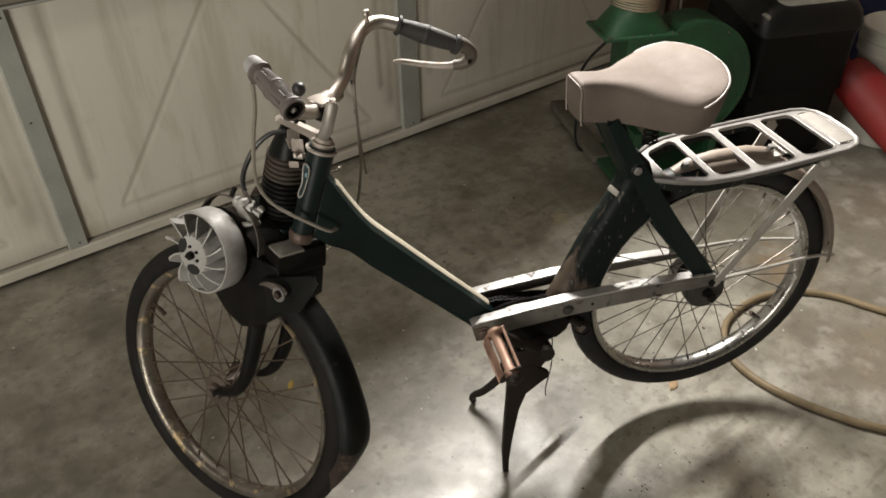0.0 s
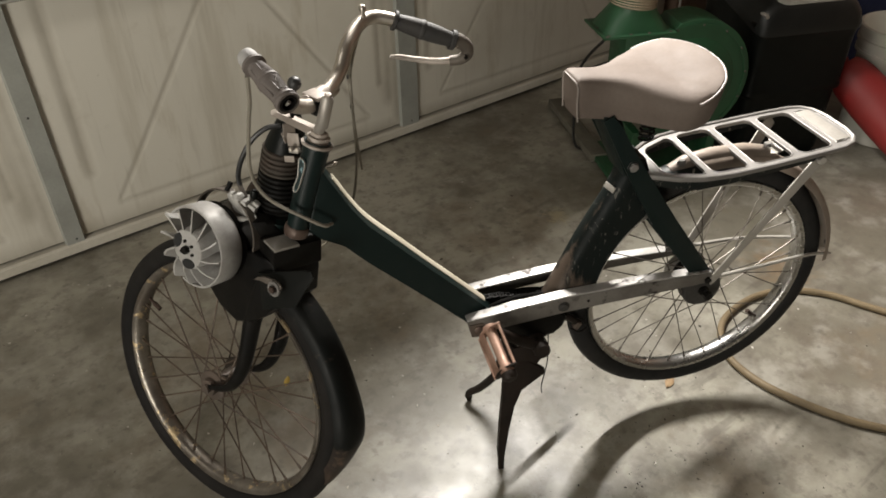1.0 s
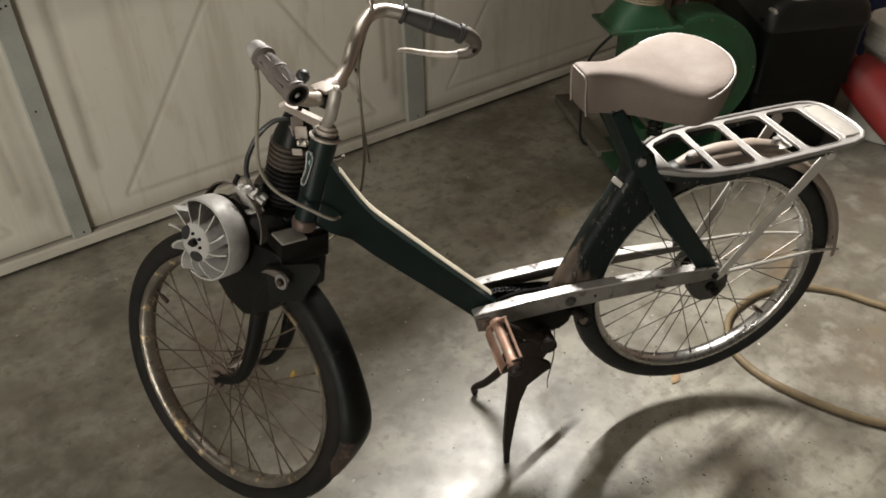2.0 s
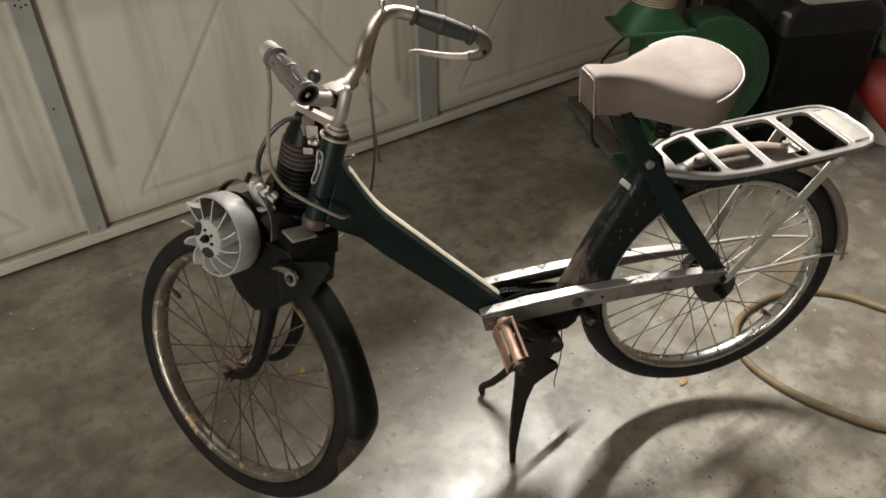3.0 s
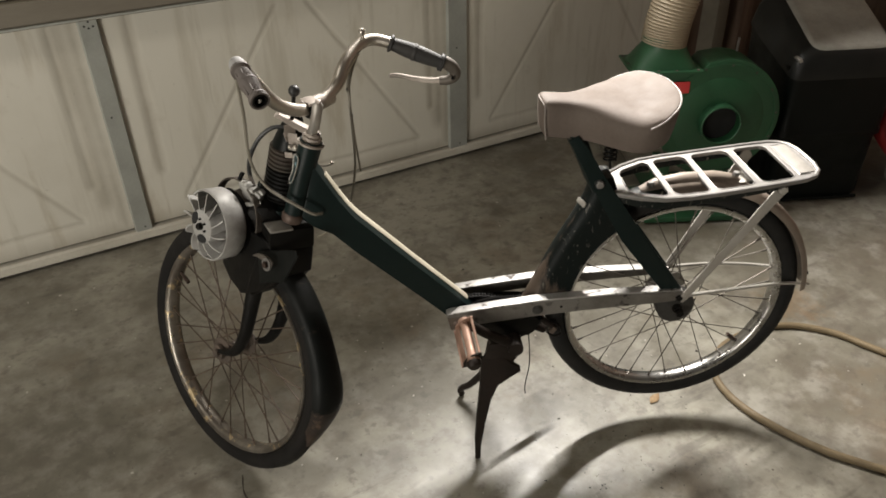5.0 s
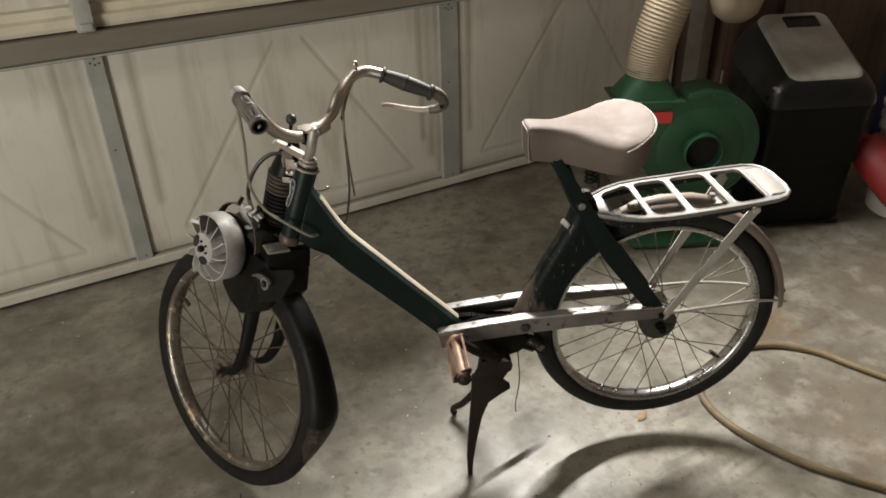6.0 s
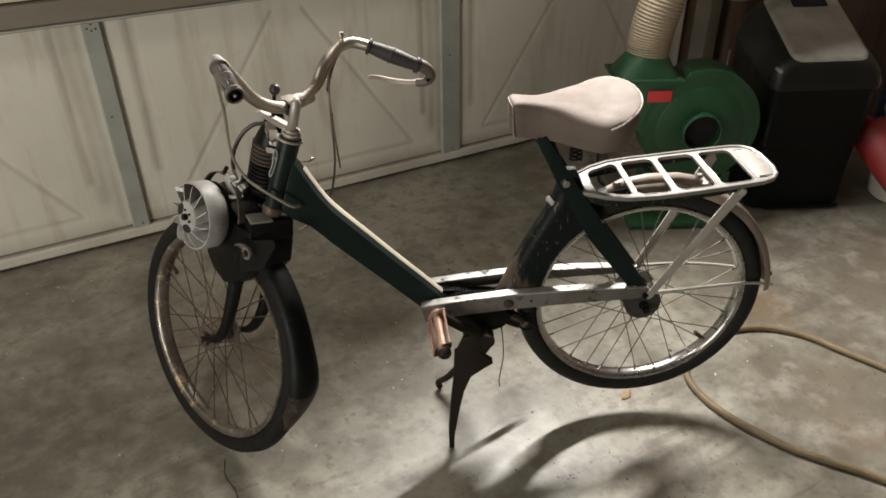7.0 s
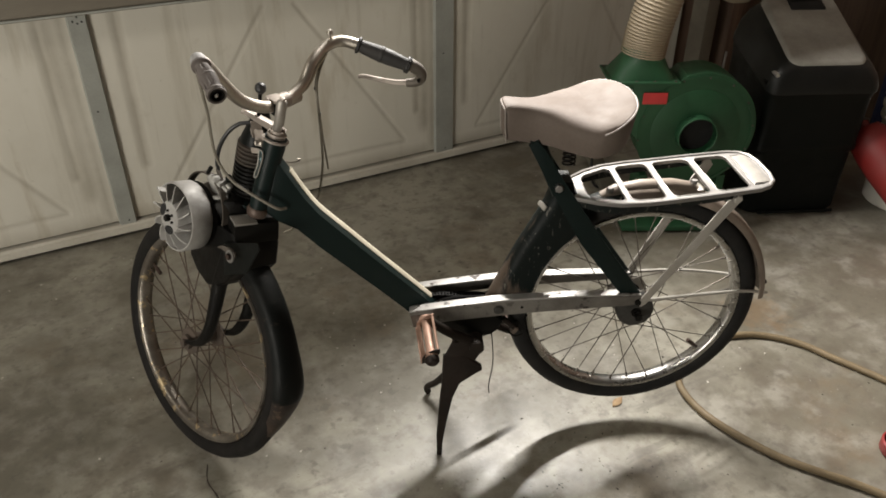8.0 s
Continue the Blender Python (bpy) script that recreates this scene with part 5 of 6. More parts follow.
def bar_parts(bike):
    left = smooth_path([(-0.705, 0.022, 0.848), (-0.735, -0.03, 0.852), (-0.757, -0.075, 0.866), (-0.785, -0.115, 0.895), (-0.806, -0.150, 0.943), (-0.816, -0.182, 0.979), (-0.819, -0.205, 0.992), (-0.816, -0.220, 0.991)], 5)
    right = smooth_path([(-0.735, -0.03, 0.852), (-0.721, -0.009, 0.855), (-0.694, 0.027, 0.870), (-0.676, 0.052, 0.902), (-0.652, 0.087, 0.921), (-0.624, 0.105, 0.927), (-0.588, 0.102, 0.919), (-0.540, 0.098, 0.900), (-0.485, 0.093, 0.876)], 6)
    bar = part("handlebar", add_tube(add_tube(bmesh.new(), left, 0.0110, 14), right, 0.0110, 14), CHROME, bike, "pitted chrome swept handlebar")

    def grip(a, b, mat, label, r=0.0122):
        a, b = Vector(a), Vector(b)
        length = (b - a).length
        prof = [(0.0105, 0.0), (r + 0.0042, 0.001), (r + 0.0046, 0.0055), (r + 0.001, 0.0075), (r, 0.008)]
        n = 84
        for k in range(n + 1):
            t = k / n
            band = 0.0012 if 0.42 < t < 0.48 else 0.0
            prof.append((r + 0.0032 * math.sin(t * math.pi) + (0.0004 if k % 2 and not band else 0) + band, 0.008 + (length - 0.016) * t))
        prof += [(r + 0.0042, length - 0.0085), (r + 0.0048, length - 0.005), (r + 0.0034, length - 0.0035), (r + 0.0048, length - 0.002), (r + 0.004, length), (0.0118, length), (0.0105, length - 0.004)]
        g = part("grip", lathe(prof, a, b - a, 24), mat, bar, label)
        return g

    gl = grip((-0.813, -0.222, 0.992), (-0.779, -0.292, 0.968), GRIP, "grey ribbed rubber grip", 0.0104)
    for k in range(7):
        a = 2 * math.pi * k / 7
        off = Vector((0.9 * math.cos(a), 0.43 * math.cos(a) - 0.3 * math.sin(a), 0.95 * math.sin(a))) * 0.0122
        part("grip_rib", tube([Vector((-0.806, -0.236, 0.987)) + off, Vector((-0.785, -0.280, 0.972)) + off], 0.0011, 6), GRIP, gl)
    part("grip_cap", lathe([(0.0122, 0.0), (0.0126, -0.005), (0.0122, -0.012), (0.0108, -0.017), (0.007, -0.0195), (0, -0.020)], (-0.813, -0.222, 0.992), (0.0385, -0.082, -0.0305), 24), PALECAP, gl, "pale grip collar")
    part("bar_end", lathe([(0.0100, -0.03), (0.0108, 0.0005), (0.0086, 0.001), (0.0084, -0.03)], (-0.779, -0.292, 0.968), (0.0385, -0.082, -0.0305), 20, True), GRIME, gl, "open dark bar end")
    part("bar_bore", lathe([(0.0, -0.012), (0.0085, -0.012)], (-0.779, -0.292, 0.968), (0.0385, -0.082, -0.0305), 20), HOLE, gl)
    part("cable_nipple", tube([(-0.782, -0.287, 0.965), (-0.778, -0.292, 0.970)], 0.0021, 8), SILVER, gl)
    grip((-0.592, 0.102, 0.9205), (-0.490, 0.093, 0.8785), BLACKGRIP, "black ribbed rubber grip")
    # brake lever at the outer end of the other grip
    clampb = part("lever_clamp", add_tube(bmesh.new(), smooth_path([(-0.494, 0.094, 0.882), (-0.481, 0.094, 0.876), (-0.470, 0.095, 0.866), (-0.468, 0.097, 0.852), (-0.480, 0.101, 0.842), (-0.497, 0.105, 0.840)], 4), [0.0135, 0.0085], 14), DRUM, bar, "dull brown cast lever clamp")
    part("brake_lever", add_tube(bmesh.new(), smooth_path([(-0.490, 0.102, 0.842), (-0.515, 0.108, 0.840), (-0.548, 0.122, 0.841), (-0.580, 0.134, 0.845), (-0.594, 0.140, 0.843)], 5), [0.0065, 0.0045], 10, True, 0.7), CLAMP, clampb, "alloy brake lever")
    bolt(clampb, (-0.474, 0.084, 0.852), (0, -1, 0), 0.0035, 0.004, GRIME)
    stub = part("bell_stub", tube([(-0.640, 0.093, 0.925), (-0.641, 0.090, 0.947)], [0.0042, 0.003], 10), CHROME, bar, "small threaded stub")
    part("stub_head", lathe([(0, 0.0), (0.006, 0.001), (0.0065, 0.006), (0.004, 0.010), (0, 0.011)], (-0.641, 0.090, 0.943), (-0.05, 0, 1), 14), CHROME, stub)
    # stem, clamp and the ball-ended lever
    stem = part("stem", tube([on_neck(0.012), (-0.7405, -0.053, 0.812), (-0.732, -0.061, 0.836)], 0.0086, 20), STEMCHROME, bike, "chromed stem")
    part("stem_head", add_tube(bmesh.new(), [(-0.7345, -0.0585, 0.824), (-0.734, -0.059, 0.826), (-0.7222, -0.0702, 0.871), (-0.721, -0.0715, 0.8765)], [0.0086, 0.0096, 0.0096, 0.0060], 20), STEMCHROME, stem)
    part("stem_bolt", lathe([(0, 0.006), (0.0045, 0.005), (0.0055, 0.003), (0.0055, 0.0), (0, 0.0)], (-0.721, -0.0715, 0.876), (0.24, -0.25, 0.94), 6), CLAMP, stem, smooth=False)
    part("bar_clamp", add_tube(bmesh.new(), [(-0.752, -0.050, 0.858), (-0.722, -0.010, 0.8555)], 0.0138, 16), CLAMP, stem)
    part("clamp_block", box((-0.738, -0.046, 0.853), (0.018, 0.030, 0.026), Matrix.Rotation(radians(35), 3, "Z"), 0.003), GRIME, stem)
    part("clamp_cap", box((-0.737, -0.044, 0.869), (0.024, 0.036, 0.006), Matrix.Rotation(radians(35), 3, "Z"), 0.002), CLAMP, stem)
    knob = part("lever_knob", lathe([(0, -0.0105), (0.006, -0.009), (0.0098, -0.0042), (0.0106, 0.001), (0.0085, 0.0072), (0.0042, 0.0102), (0, 0.0106)], (-0.765, -0.022, 0.881), (0.2, 0, 1), 24), BLACKCABLE, bike, "black ball knob on a lever")
    part("knob_rod", tube([(-0.766, -0.022, 0.876), (-0.775, -0.02, 0.83), (-0.792, -0.012, 0.79)], 0.0035, 8), GRIME, knob)
    plate = part("lamp_bracket", slab([(-0.806, 0.838), (-0.796, 0.842), (-0.745, 0.808), (-0.728, 0.796), (-0.738, 0.790), (-0.755, 0.800)], -0.030, -0.012, 0.001), CLAMP, bike, "pale bent lamp bracket")
    for k, (c, turn) in enumerate((((-0.783, -0.018, 0.806), 20), ((-0.779, -0.022, 0.790), -25), ((-0.787, -0.012, 0.793), 50))):
        part("bracket_plate", box(c, (0.020, 0.0022, 0.026 - 0.004 * k), Matrix.Rotation(radians(turn), 3, "Z") @ Matrix.Rotation(radians(12 - 14 * k), 3, "X"), 0.0008), CLAMP, plate)
    clip = part("bracket_clip", box((-0.779, -0.030, 0.776), (0.017, 0.010, 0.008), Matrix.Rotation(radians(-30), 3, "Z"), 0.002), STEMCHROME, plate, "small bright cable clip")
    for dx in (-0.005, 0.005):
        part("clip_bolt", lathe([(0.0036, 0), (0.0036, 0.004), (0.002, 0.005), (0, 0.005)], (-0.779 + dx, -0.034 - 0.3 * dx, 0.779), (-0.2, -0.8, 0.6), 12), CHROME, clip)
    part("bracket_tab", box((-0.789, -0.030, 0.762), (0.016, 0.003, 0.011), Matrix.Rotation(radians(-20), 3, "Z"), 0.001), CLAMP, plate)
    part("tail_bracket", tube([(-0.742, 0.02, 0.713), (-0.728, 0.022, 0.711), (-0.717, 0.022, 0.714), (-0.714, 0.020, 0.719), (-0.719, 0.016, 0.720)], 0.0020, 6, 3), CHROME, bike, "small bent steel tab")


def cable_parts(bike):
    part("brake_cable", tube([(-0.822, -0.215, 0.975), (-0.826, -0.19, 0.930), (-0.834, -0.150, 0.884), (-0.846, -0.105, 0.800), (-0.842, -0.082, 0.750), (-0.822, -0.084, 0.720), (-0.782, -0.092, 0.692), (-0.752, -0.090, 0.669), (-0.738, -0.074, 0.660)], 0.0029, 8, 6), CABLE, bike, "grey sheathed control cable")
    part("decompressor_cable", tube([(-0.794, 0.0, 0.806), (-0.818, 0.0, 0.804), (-0.843, 0.0, 0.786), (-0.864, 0.004, 0.753), (-0.874, 0.012, 0.722), (-0.874, 0.010, 0.704)], 0.0042, 8, 6), BLACKCABLE, bike, "thick black control cable")
    part("loose_cable", tube([(-0.655, 0.076, 0.905), (-0.668, 0.068, 0.880), (-0.676, 0.070, 0.850), (-0.674, 0.08, 0.797), (-0.671, 0.08, 0.734), (-0.666, 0.08, 0.666)], 0.0022, 6, 5), CABLE, bike, "loose hanging cable")
    part("loose_cable", tube([(-0.652, 0.080, 0.91), (-0.668, 0.066, 0.872), (-0.674, 0.066, 0.832), (-0.674, 0.07, 0.717), (-0.677, 0.07, 0.673), (-0.687, 0.066, 0.622), (-0.700, 0.06, 0.594)], 0.0026, 6, 5), CABLE, bike, "loose hanging cable")
    for p in ((-0.6755, 0.070, 0.845), (-0.6740, 0.075, 0.790)):
        part("cable_bead", lathe([(0, -0.004), (0.0034, -0.003), (0.0036, 0.003), (0, 0.004)], p, (0, 0, 1), 10), BLACKCABLE, bike)
    part("bar_wire", tube([(-0.712, 0.006, 0.848), (-0.686, 0.034, 0.862), (-0.667, 0.058, 0.892), (-0.650, 0.082, 0.909)], 0.0024, 6, 5), CREAM, bike, "pale wire taped along the bar")
    part("lower_wire", tube([(-0.765, 0.03, 0.545), (-0.745, 0.035, 0.552), (-0.722, 0.03, 0.575)], 0.0018, 6, 4), CREAM, bike, "short pale wire")


def moped():
    bike = thing("moped", BIKE, "old dark green-black front-engined moped propped on its centre stand", "moped")
    frame_parts(bike)
    wheel("rear_wheel", (0, 0, REAR_Z), bike, RIMMETAL, SPOKE, RUBBER, GRIME, 7, None, "chromed rear wheel with wire spokes", True)
    rack_parts(bike)
    saddle_parts(bike)
    drive_parts(bike)
    front_parts(bike)
    bar_parts(bike)
    cable_parts(bike)


moped()


# ---- the far corner ----
def blower():
    """Centrifugal dust blower: scroll casing facing -y in its own frame, outlet upwards on its own -x side."""
    b = thing("dust_blower", pose(2.579, 1.729, 0.0, 0, 0, -28) @ Matrix.Scale(0.97, 4), "green enamelled centrifugal dust blower with a ribbed duct", "blower")
    cz, R, D = 0.369, 0.195, 0.13
    outline = []
    for k in range(44):
        a = radians(-172 + 262 * k / 43)
        r = R * (1.0 + 0.10 * k / 43)
        outline.append((r * math.cos(a), cz + r * math.sin(a)))
    outline += [(-0.06, cz + 0.205), (-0.08, cz + 0.175), (-0.235, cz + 0.175), (-0.235, cz + 0.02), (-0.205, cz - 0.02)]
    part("casing", slab(outline, 0.0, D, 0.004, 2), GREEN, b, "green enamelled scroll casing")
    part("front_flange", lathe([(R * 0.98, -0.003), (R * 1.03, -0.003), (R * 1.03, 0.001), (R * 0.98, 0.001)], (0, 0, cz), (0, 1, 0), 56, True), GREEN, b)
    part("face_plate", lathe([(0.066, -0.0035), (0.150, -0.003), (0.154, -0.001), (0.066, -0.001)], (0, 0, cz), (0, 1, 0), 48, True), GREEN, b)
    for k in range(14):
        a = 2 * math.pi * (k + 0.3) / 14
        bolt(b, (R * 1.005 * math.cos(a), -0.003, cz + R * 1.005 * math.sin(a)), (0, -1, 0), 0.0032, 0.003, DRUM)
    part("inlet_collar", lathe([(0.062, 0.0), (0.062, -0.040), (0.065, -0.042), (0.068, -0.040), (0.068, 0.0)], (0, 0, cz), (0, 1, 0), 40, True), GREEN, b, "round inlet collar")
    part("inlet_bore", lathe([(0, -0.0045), (0.062, -0.0045)], (0, 0, cz), (0, 1, 0), 32), HOLE, b, "near-black disc standing in for the open inlet")
    # outlet flange and transition to the duct
    zo, ox = cz + 0.181, -0.203
    flange = part("outlet_flange", box((ox, 0.062, zo + 0.004), (0.235, 0.19, 0.009), None, 0.002), GREEN, b, "bolted outlet flange")
    for u in (-0.1, -0.03, 0.03, 0.1):
        bolt(flange, (ox + u, -0.024, zo + 0.009), (0, 0, 1), 0.0042, 0.003, DRUM)
    for u in (-0.03, 0.06, 0.14):
        bolt(flange, (ox - 0.108, u, zo + 0.009), (0, 0, 1), 0.0042, 0.003, DRUM)
    bm = bmesh.new()
    n = 24
    rings = []
    for k, z in ((0.0, zo + 0.008), (0.5, zo + 0.042), (1.0, zo + 0.075), (1.0, zo + 0.105)):
        ring = []
        for i in range(n):
            a = 2 * math.pi * (i + 0.5) / n
            c, s = math.cos(a), math.sin(a)
            q = max(abs(c), abs(s))
            sx, sy = 0.105 * c / q, 0.08 * s / q
            ring.append(bm.verts.new((ox + sx * (1 - k) + 0.070 * c * k, 0.062 + sy * (1 - k) + 0.070 * s * k, z)))
        rings.append(ring)
    for r0, r1 in zip(rings, rings[1:]):
        for i in range(n):
            bm.faces.new((r0[i], r0[(i + 1) % n], r1[(i + 1) % n], r1[i]))
    part("transition", bm, GREEN, b, "green square-to-round transition")
    part("label_plate", box((-0.158, -0.0075, cz + 0.126), (0.082, 0.003, 0.040), None, 0.0008), REDPAINT, b, "small red warning label")
    duct = bmesh.new()
    path = smooth_path([(ox, 0.062, zo + 0.075), (ox + 0.012, 0.062, zo + 0.17), (ox + 0.045, 0.062, zo + 0.30), (ox + 0.10, 0.07, zo + 0.45), (ox + 0.19, 0.11, zo + 0.56), (ox + 0.29, 0.19, zo + 0.56), (ox + 0.35, 0.26, zo + 0.47)], 22)
    add_tube(duct, path, [0.0720 + 0.0026 * (1 if i % 2 else -1) for i in range(len(path))], 28)
    part("duct", duct, DUCT, b, "beige ribbed flexible duct")
    # the duct's far end sags into a rounded cloth bag
    part("dust_bag", lathe([(0.0, -0.02), (0.045, -0.012), (0.078, 0.015), (0.092, 0.06), (0.09, 0.15), (0.080, 0.26), (0.0, 0.27)], (0.165, 0.285, zo + 0.21), (-0.06, -0.05, 1), 26), DUCT, b, "pale rounded dust bag at the end of the duct")
    # motor behind and its stand
    part("motor", lathe([(0, D), (0.08, D), (0.085, D + 0.01), (0.085, D + 0.18), (0.07, D + 0.2), (0, D + 0.205)], (0, 0, cz), (0, 1, 0), 32), GRIME, b, "dark electric motor")
    for x in (-0.15, 0.13):
        part("leg", box((x, 0.07, 0.105), (0.03, 0.12, 0.19), None, 0.003), GREEN, b)
    part("base_plate", box((-0.02, 0.12, 0.018), (0.40, 0.36, 0.02), None, 0.004), GREEN, b)


def plank():
    bm = box((0, 0, 0.02), (0.50, 0.06, 0.03), None, 0.004)
    solo("plank", bm, BOARD, "weathered board lying on the floor beside the blower", "board", pose(2.60, 2.20, 0.0, 0, 0, 63))


def bin_box():
    """Tall black plastic chest with a sloped domed lid and a recessed handle; its front faces -y in its own frame."""
    b = thing("plastic_chest", pose(2.985, 1.575, 0.0, 0, 0, -25), "tall black plastic chest with a dusty sloped lid greyed for sheen", "storage chest")
    D = 0.365

    def ring(bm, w, y0, y1, z0, z1, r=0.035, bow=0.0):
        pts = []
        corners = [(-w, y0, -1, -1), (w, y0, 1, -1), (w, y1, 1, 1), (-w, y1, -1, 1)]
        for cx, cy, sx, sy in corners:
            base = {(-1, -1): 180, (1, -1): 270, (1, 1): 0, (-1, 1): 90}[(sx, sy)]
            for k in range(5):
                a = radians(base + 22.5 * k)
                x, y = cx - sx * r + r * math.cos(a), cy - sy * r + r * math.sin(a)
                t = (y - y0) / (y1 - y0)
                pts.append(bm.verts.new((x, y, z0 + (z1 - z0) * t)))
        return pts

    def loft(spec):
        bm = bmesh.new()
        rings = [ring(bm, *s) for s in spec]
        m = len(rings[0])
        for r0, r1 in zip(rings, rings[1:]):
            for i in range(m):
                bm.faces.new((r0[i], r0[(i + 1) % m], r1[(i + 1) % m], r1[i]))
        bm.faces.new(rings[0][::-1])
        bm.faces.new(rings[-1])
        return bm

    part("body", loft([(0.165, 0.02, D, 0.012, 0.012), (0.172, 0.012, D, 0.03, 0.03), (0.178, 0.010, D, 0.25, 0.25), (0.187, 0.0, D, 0.262, 0.262), (0.187, 0.0, D, 0.278, 0.278), (0.184, 0.002, D, 0.284, 0.284), (0.186, 0.0, D, 0.44, 0.50), (0.190, -0.006, D, 0.47, 0.56)]), BLACKPLASTIC, b, "black moulded plastic body with a ridge round it")
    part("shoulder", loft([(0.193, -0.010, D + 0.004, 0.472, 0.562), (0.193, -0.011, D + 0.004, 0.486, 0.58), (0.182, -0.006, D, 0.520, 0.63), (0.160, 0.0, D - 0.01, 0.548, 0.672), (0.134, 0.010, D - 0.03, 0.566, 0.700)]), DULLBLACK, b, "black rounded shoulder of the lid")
    lid = part("lid", loft([(0.134, 0.009, D - 0.03, 0.563, 0.697), (0.132, 0.010, D - 0.03, 0.571, 0.706), (0.124, 0.016, D - 0.037, 0.578, 0.714), (0.118, 0.022, D - 0.043, 0.5785, 0.7145)]), DUSTYSHEEN, b, "dusty black sloped lid top, paled to stand for sheen")
    rot = Matrix.Rotation(radians(24), 3, "X")
    part("handle_recess", box((0.015, D - 0.085, 0.692), (0.125, 0.060, 0.016), rot, 0.006), HOLE, lid, "near-black block standing in for the handle recess")
    part("handle", box((0.015, D - 0.070, 0.703), (0.105, 0.020, 0.010), rot, 0.004), BLACKPLASTIC, lid)
    part("latch", box((-0.172, 0.020, 0.536), (0.012, 0.034, 0.014), Matrix.Rotation(radians(-30), 3, "Y"), 0.003), BRIGHT, b, "bright steel latch")
    part("latch_hook", box((-0.190, 0.040, 0.503), (0.008, 0.024, 0.014), None, 0.002), GRIME, b)
    part("foot_strip", box((0.02, 0.006, 0.018), (0.28, 0.008, 0.012), None, 0.002), BLACKPLASTIC, b, "black strip along the foot")


def bucket():
    b = thing("bucket", pose(3.47, 1.45, 0.0) @ Matrix.Scale(1.1, 4), "white ribbed plastic bucket, open at the top", "bucket")
    prof = [(0.0, 0.001), (0.125, 0.001), (0.130, 0.006), (0.142, 0.29), (0.152, 0.292), (0.152, 0.303), (0.146, 0.305), (0.1465, 0.325), (0.155, 0.327), (0.155, 0.338), (0.149, 0.34), (0.150, 0.365), (0.157, 0.367), (0.158, 0.378), (0.150, 0.380), (0.145, 0.372), (0.135, 0.10), (0.125, 0.012), (0.0, 0.010)]
    part("pail", lathe(prof, (0, 0, 0), (0, 0, 1), 40), WHITEPLASTIC, b)
    part("handle", tube([(-0.158, 0, 0.335), (-0.15, -0.06, 0.29), (-0.09, -0.14, 0.25), (0.0, -0.166, 0.235), (0.09, -0.14, 0.25), (0.15, -0.06, 0.29), (0.158, 0, 0.335)], 0.0025, 8, 5), GALV, b, "wire bail handle")


def red_can():
    """A red fuel can leaning back on the bucket, its rounded side turned to the room."""
    b = thing("fuel_can", Matrix.Identity(4), "scuffed red plastic fuel can leaning in front of the bucket", "fuel can")
    pts = smooth_path([(3.245, 1.555, 0.300), (3.245, 1.52, 0.272), (3.250, 1.44, 0.215), (3.250, 1.34, 0.150), (3.240, 1.25, 0.092), (3.230, 1.215, 0.072)], 5)
    n = len(pts) - 1
    radii = [0.040 + 0.062 * math.sin(math.pi * min(1.0, 0.06 + i / n * 0.92)) ** 0.6 for i in range(n + 1)]
    radii = [r * 0.80 for r in radii]
    part("can_body", add_tube(bmesh.new(), pts, radii, 28, True, 0.8), REDPLASTIC, b)
    part("cap", lathe([(0.020, 0.0), (0.024, 0.004), (0.024, 0.022), (0.018, 0.026), (0.0, 0.026)], pts[0], pts[0] - pts[2], 20), REDPLASTIC, b)


def cloth():
    solo("rag", box((0, 0, 0.45), (0.3, 0.06, 0.5), None, 0.02), BLUECLOTH, "dark blue cloth heaped in the shadow behind the chest", "cloth", pose(3.86, 1.72, -0.2, 0, 0, -50))


def stick():
    solo("pipe", tube([(0, 0, 0.0), (0.01, 0.0, 0.30)], 0.006, 10), BRIGHT, "short bright metal pipe standing by the wall", "pipe", pose(3.49, 2.44, 0.0))
    for x, mat in ((3.40, TIMBER), (3.56, DARKWALL)):
        solo("post", box((x, 2.52, 0.9), (0.07, 0.09, 1.8), None, 0.004), mat, "dark timber post at the door track", "post")


def hose():
    pts = [(2.30, 0.18, 0.013), (2.20, 0.42, 0.013), (2.11, 0.62, 0.013), (2.05, 0.715, 0.013), (2.003, 0.795, 0.013), (1.966, 0.908, 0.013), (1.955, 1.004, 0.013), (1.980, 1.095, 0.013), (2.055, 1.160, 0.013), (2.14, 1.181, 0.013),
           (2.24, 1.174, 0.013), (2.328, 1.133, 0.013), (2.395, 1.053, 0.013), (2.425, 0.965, 0.013), (2.455, 0.88, 0.013), (2.52, 0.68, 0.013), (2.62, 0.42, 0.013)]
    solo("garden_hose", tube([(x, y, 0.009) for x, y, z in pts], 0.009, 12, 8), HOSE, "tan rubber hose in a loop on the concrete", "hose")


def red_lid():
    solo("bottle_cap", lathe([(0.0, 0.002), (0.045, 0.002), (0.048, 0.006), (0.048, 0.03), (0.044, 0.034), (0.04, 0.03), (0.038, 0.012), (0, 0.012)], (0, 0, 0), (0, 0, 1), 32), REDPLASTIC, "red plastic screw lid on the floor", "lid", pose(2.275, 0.665, 0.0))


def power_cord():
    pts = [(2.388, 1.93, 0.49), (2.401, 1.97, 0.452), (2.422, 2.02, 0.402), (2.437, 2.06, 0.347), (2.449, 2.08, 0.284), (2.460, 2.09, 0.18), (2.475, 2.095, 0.06), (2.505, 2.09, 0.007), (2.56, 2.06, 0.006), (2.62, 2.0, 0.006)]
    solo("power_cord", tube(pts, 0.005, 8, 6), BLACKCABLE, "black power cord hanging from the blower to the floor", "cord")


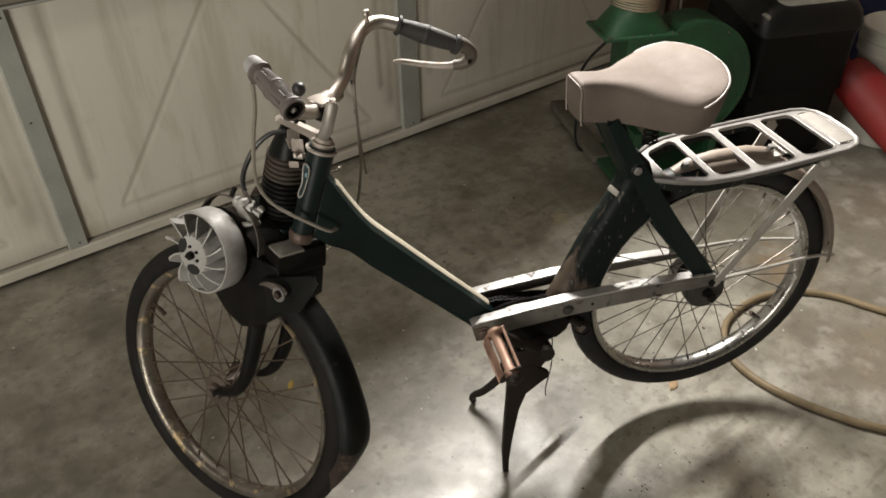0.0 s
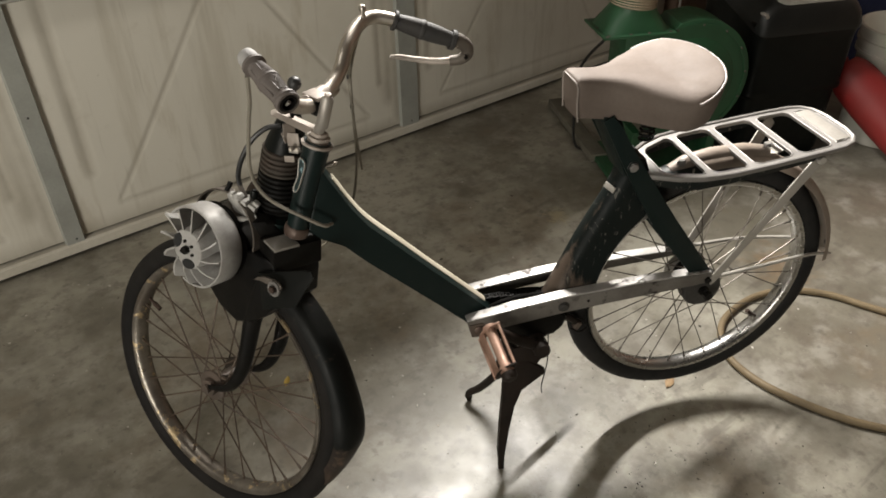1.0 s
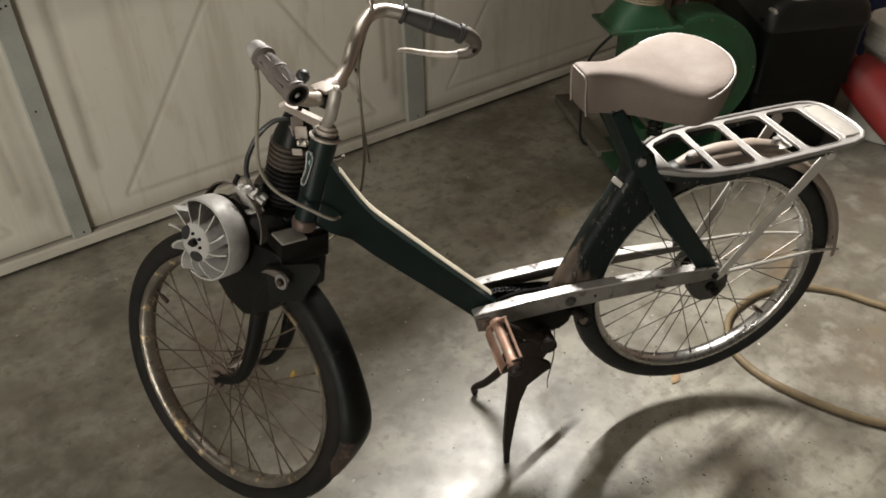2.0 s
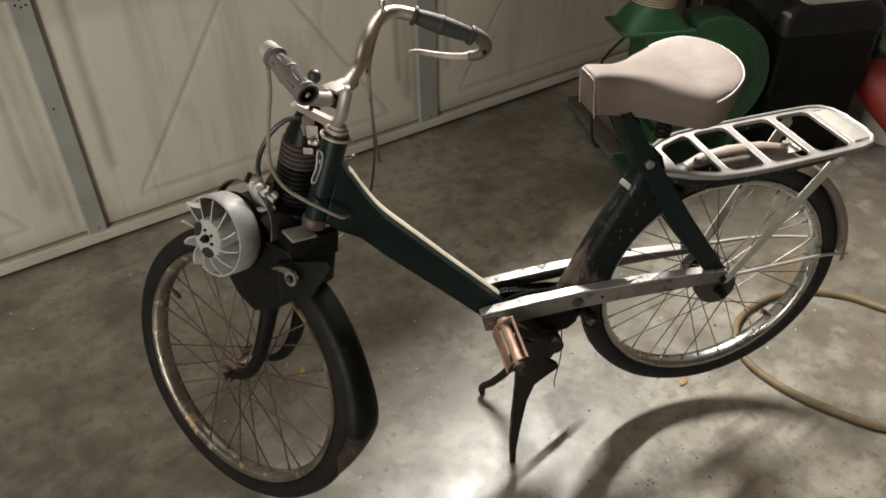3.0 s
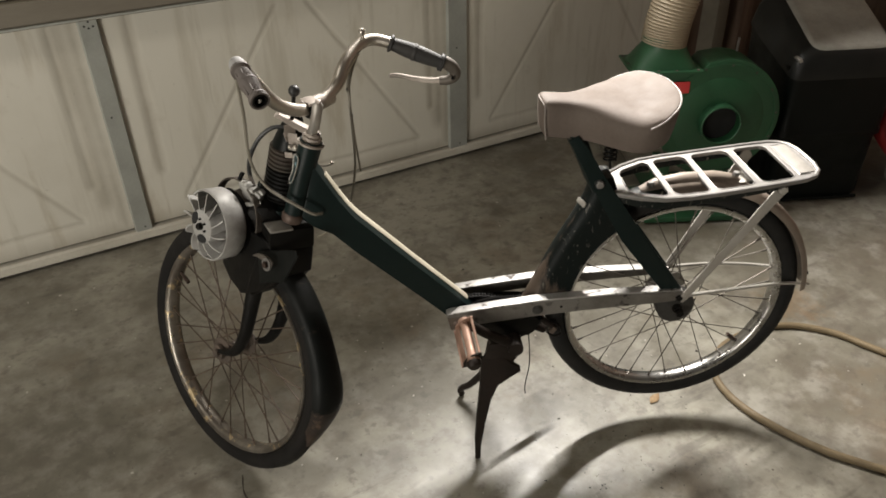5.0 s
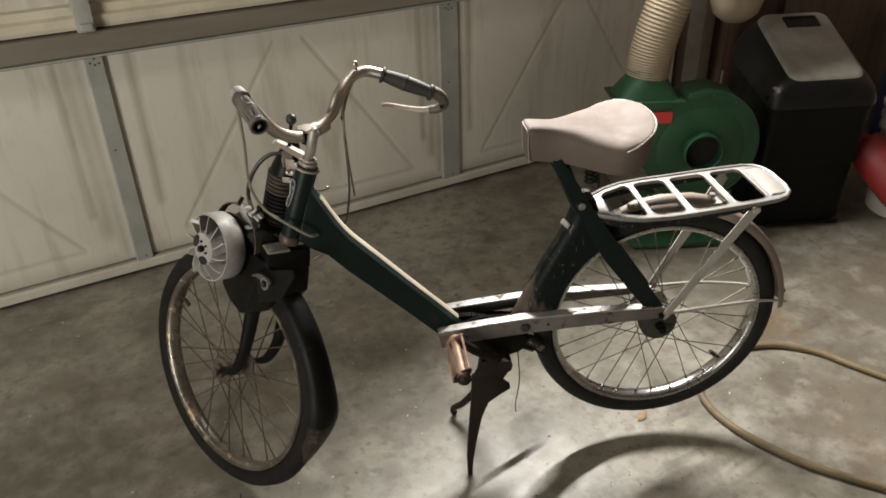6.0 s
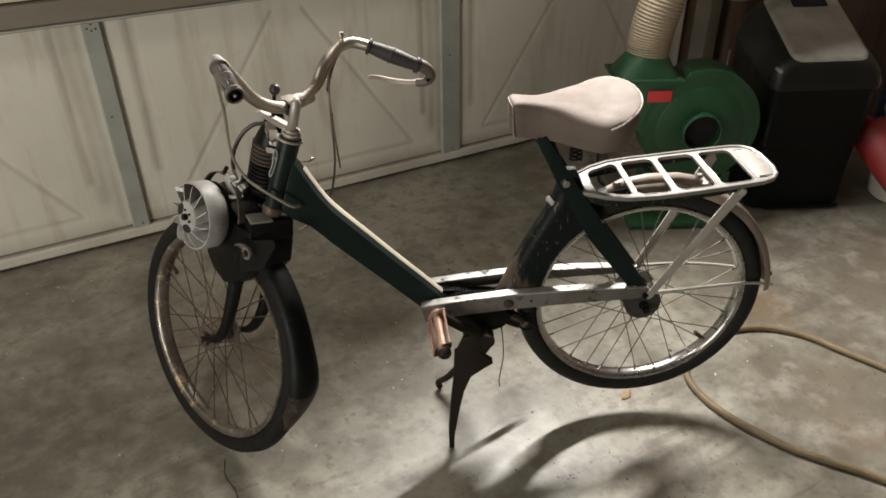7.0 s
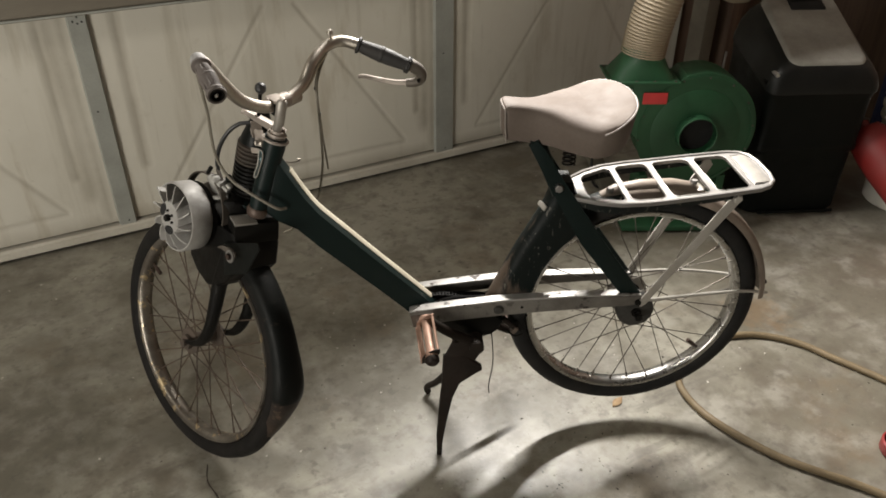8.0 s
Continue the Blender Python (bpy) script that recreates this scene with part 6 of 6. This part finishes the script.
def litter():
    rng = random.Random(11)
    bm = bmesh.new()
    for k in range(190):
        x, y = rng.uniform(0.4, 2.6), rng.uniform(0.4, 2.5)
        if rng.random() < 0.4:
            x, y = rng.gauss(1.45, 0.16), rng.gauss(0.98, 0.14)
        s = rng.uniform(0.0006, 0.0021) * (1.9 if rng.random() < 0.08 else 1)
        m = Matrix.Translation((x, y, s * 0.4)) @ Matrix.Rotation(rng.uniform(0, 6.28), 4, "Z") @ Matrix.Diagonal((s * rng.uniform(1, 2.2), s, s * 0.5, 1))
        bmesh.ops.create_icosphere(bm, subdivisions=1, radius=1.0, matrix=m)
    solo("floor_crumbs", bm, DEBRIS, "dark crumbs of dirt scattered on the concrete", "dirt", kind="stuff", smooth=False)
    bm = bmesh.new()
    for k in range(48):
        x, y = rng.gauss(1.60, 0.13), rng.gauss(0.93, 0.10)
        if rng.random() < 0.35:
            x, y = rng.gauss(1.80, 0.10), rng.gauss(1.14, 0.08)
        s = rng.uniform(0.0007, 0.0019)
        m = Matrix.Translation((x, y, s * 0.4)) @ Matrix.Rotation(rng.uniform(0, 6.28), 4, "Z") @ Matrix.Diagonal((s * rng.uniform(1, 2.0), s, s * 0.5, 1))
        bmesh.ops.create_icosphere(bm, subdivisions=1, radius=1.0, matrix=m)
    solo("rust_flakes", bm, STAND, "red-brown rust flakes fallen on the concrete", "flakes", kind="stuff", smooth=False)
    bm = bmesh.new()
    for k in range(130):
        x, y = rng.uniform(0.1, 2.4), rng.uniform(0.9, 2.5)
        s = rng.uniform(0.001, 0.003)
        m = Matrix.Translation((x, y, 0.0012)) @ Matrix.Rotation(rng.uniform(0, 6.28), 4, "Z") @ Matrix.Diagonal((s * rng.uniform(1, 2.0), s, 0.001, 1))
        bmesh.ops.create_icosphere(bm, subdivisions=1, radius=1.0, matrix=m)
    solo("paint_flakes", bm, PIPING, "pale paint flakes scattered on the concrete", "flakes", kind="stuff", smooth=False)
    rows = [[Vector((-0.03 + 0.012 * i, -0.014 * math.sin(math.pi * min(1, i / 5)), 0.003)), Vector((-0.03 + 0.012 * i, 0, 0.006 + 0.002 * (i % 2))), Vector((-0.03 + 0.012 * i, 0.014 * math.sin(math.pi * min(1, i / 5)), 0.004))] for i in range(6)]
    solo("dry_leaf", add_sheet(bmesh.new(), None, rows, 0.0008), LEAF, "curled dry brown leaf on the floor", "leaf", pose(1.795, 1.123, 0.0, 0, 0, 20) @ Matrix.Scale(0.75, 4))
    rows = [[Vector((-0.018 + 0.008 * i, -0.007 * math.sin(math.pi * (i + 0.4) / 5), 0.002)), Vector((-0.018 + 0.008 * i, 0, 0.004)), Vector((-0.018 + 0.008 * i, 0.007 * math.sin(math.pi * (i + 0.4) / 5), 0.002))] for i in range(5)]
    solo("yellow_leaf", add_sheet(bmesh.new(), None, rows, 0.0006), YELLOW, "small yellow leaf on the floor", "leaf", pose(1.076, 1.716, 0.0, 0, 0, 50))


def crack():
    pts = smooth_path([(0.820, 1.425, 0.0004), (0.808, 1.372, 0.0004), (0.817, 1.318, 0.0004), (0.812, 1.262, 0.0004), (0.827, 1.19, 0.0004)], 5)
    bm = bmesh.new()
    rows = []
    for i, q in enumerate(pts):
        h = 0.0012 + 0.0009 * math.sin(i * 2.3) ** 2
        rows.append([bm.verts.new(q + Vector((-h, 0, 0))), bm.verts.new(q + Vector((h, 0.0006, 0)))])
    for r0, r1 in zip(rows, rows[1:]):
        bm.faces.new((r0[0], r0[1], r1[1], r1[0]))
    solo("floor_crack", bm, DEBRIS, "thin dirt-filled crack in the concrete floor", "crack", kind="structure")


crack()
blower()
plank()
bin_box()
bucket()
red_can()
cloth()
stick()
hose()
power_cord()
red_lid()
litter()
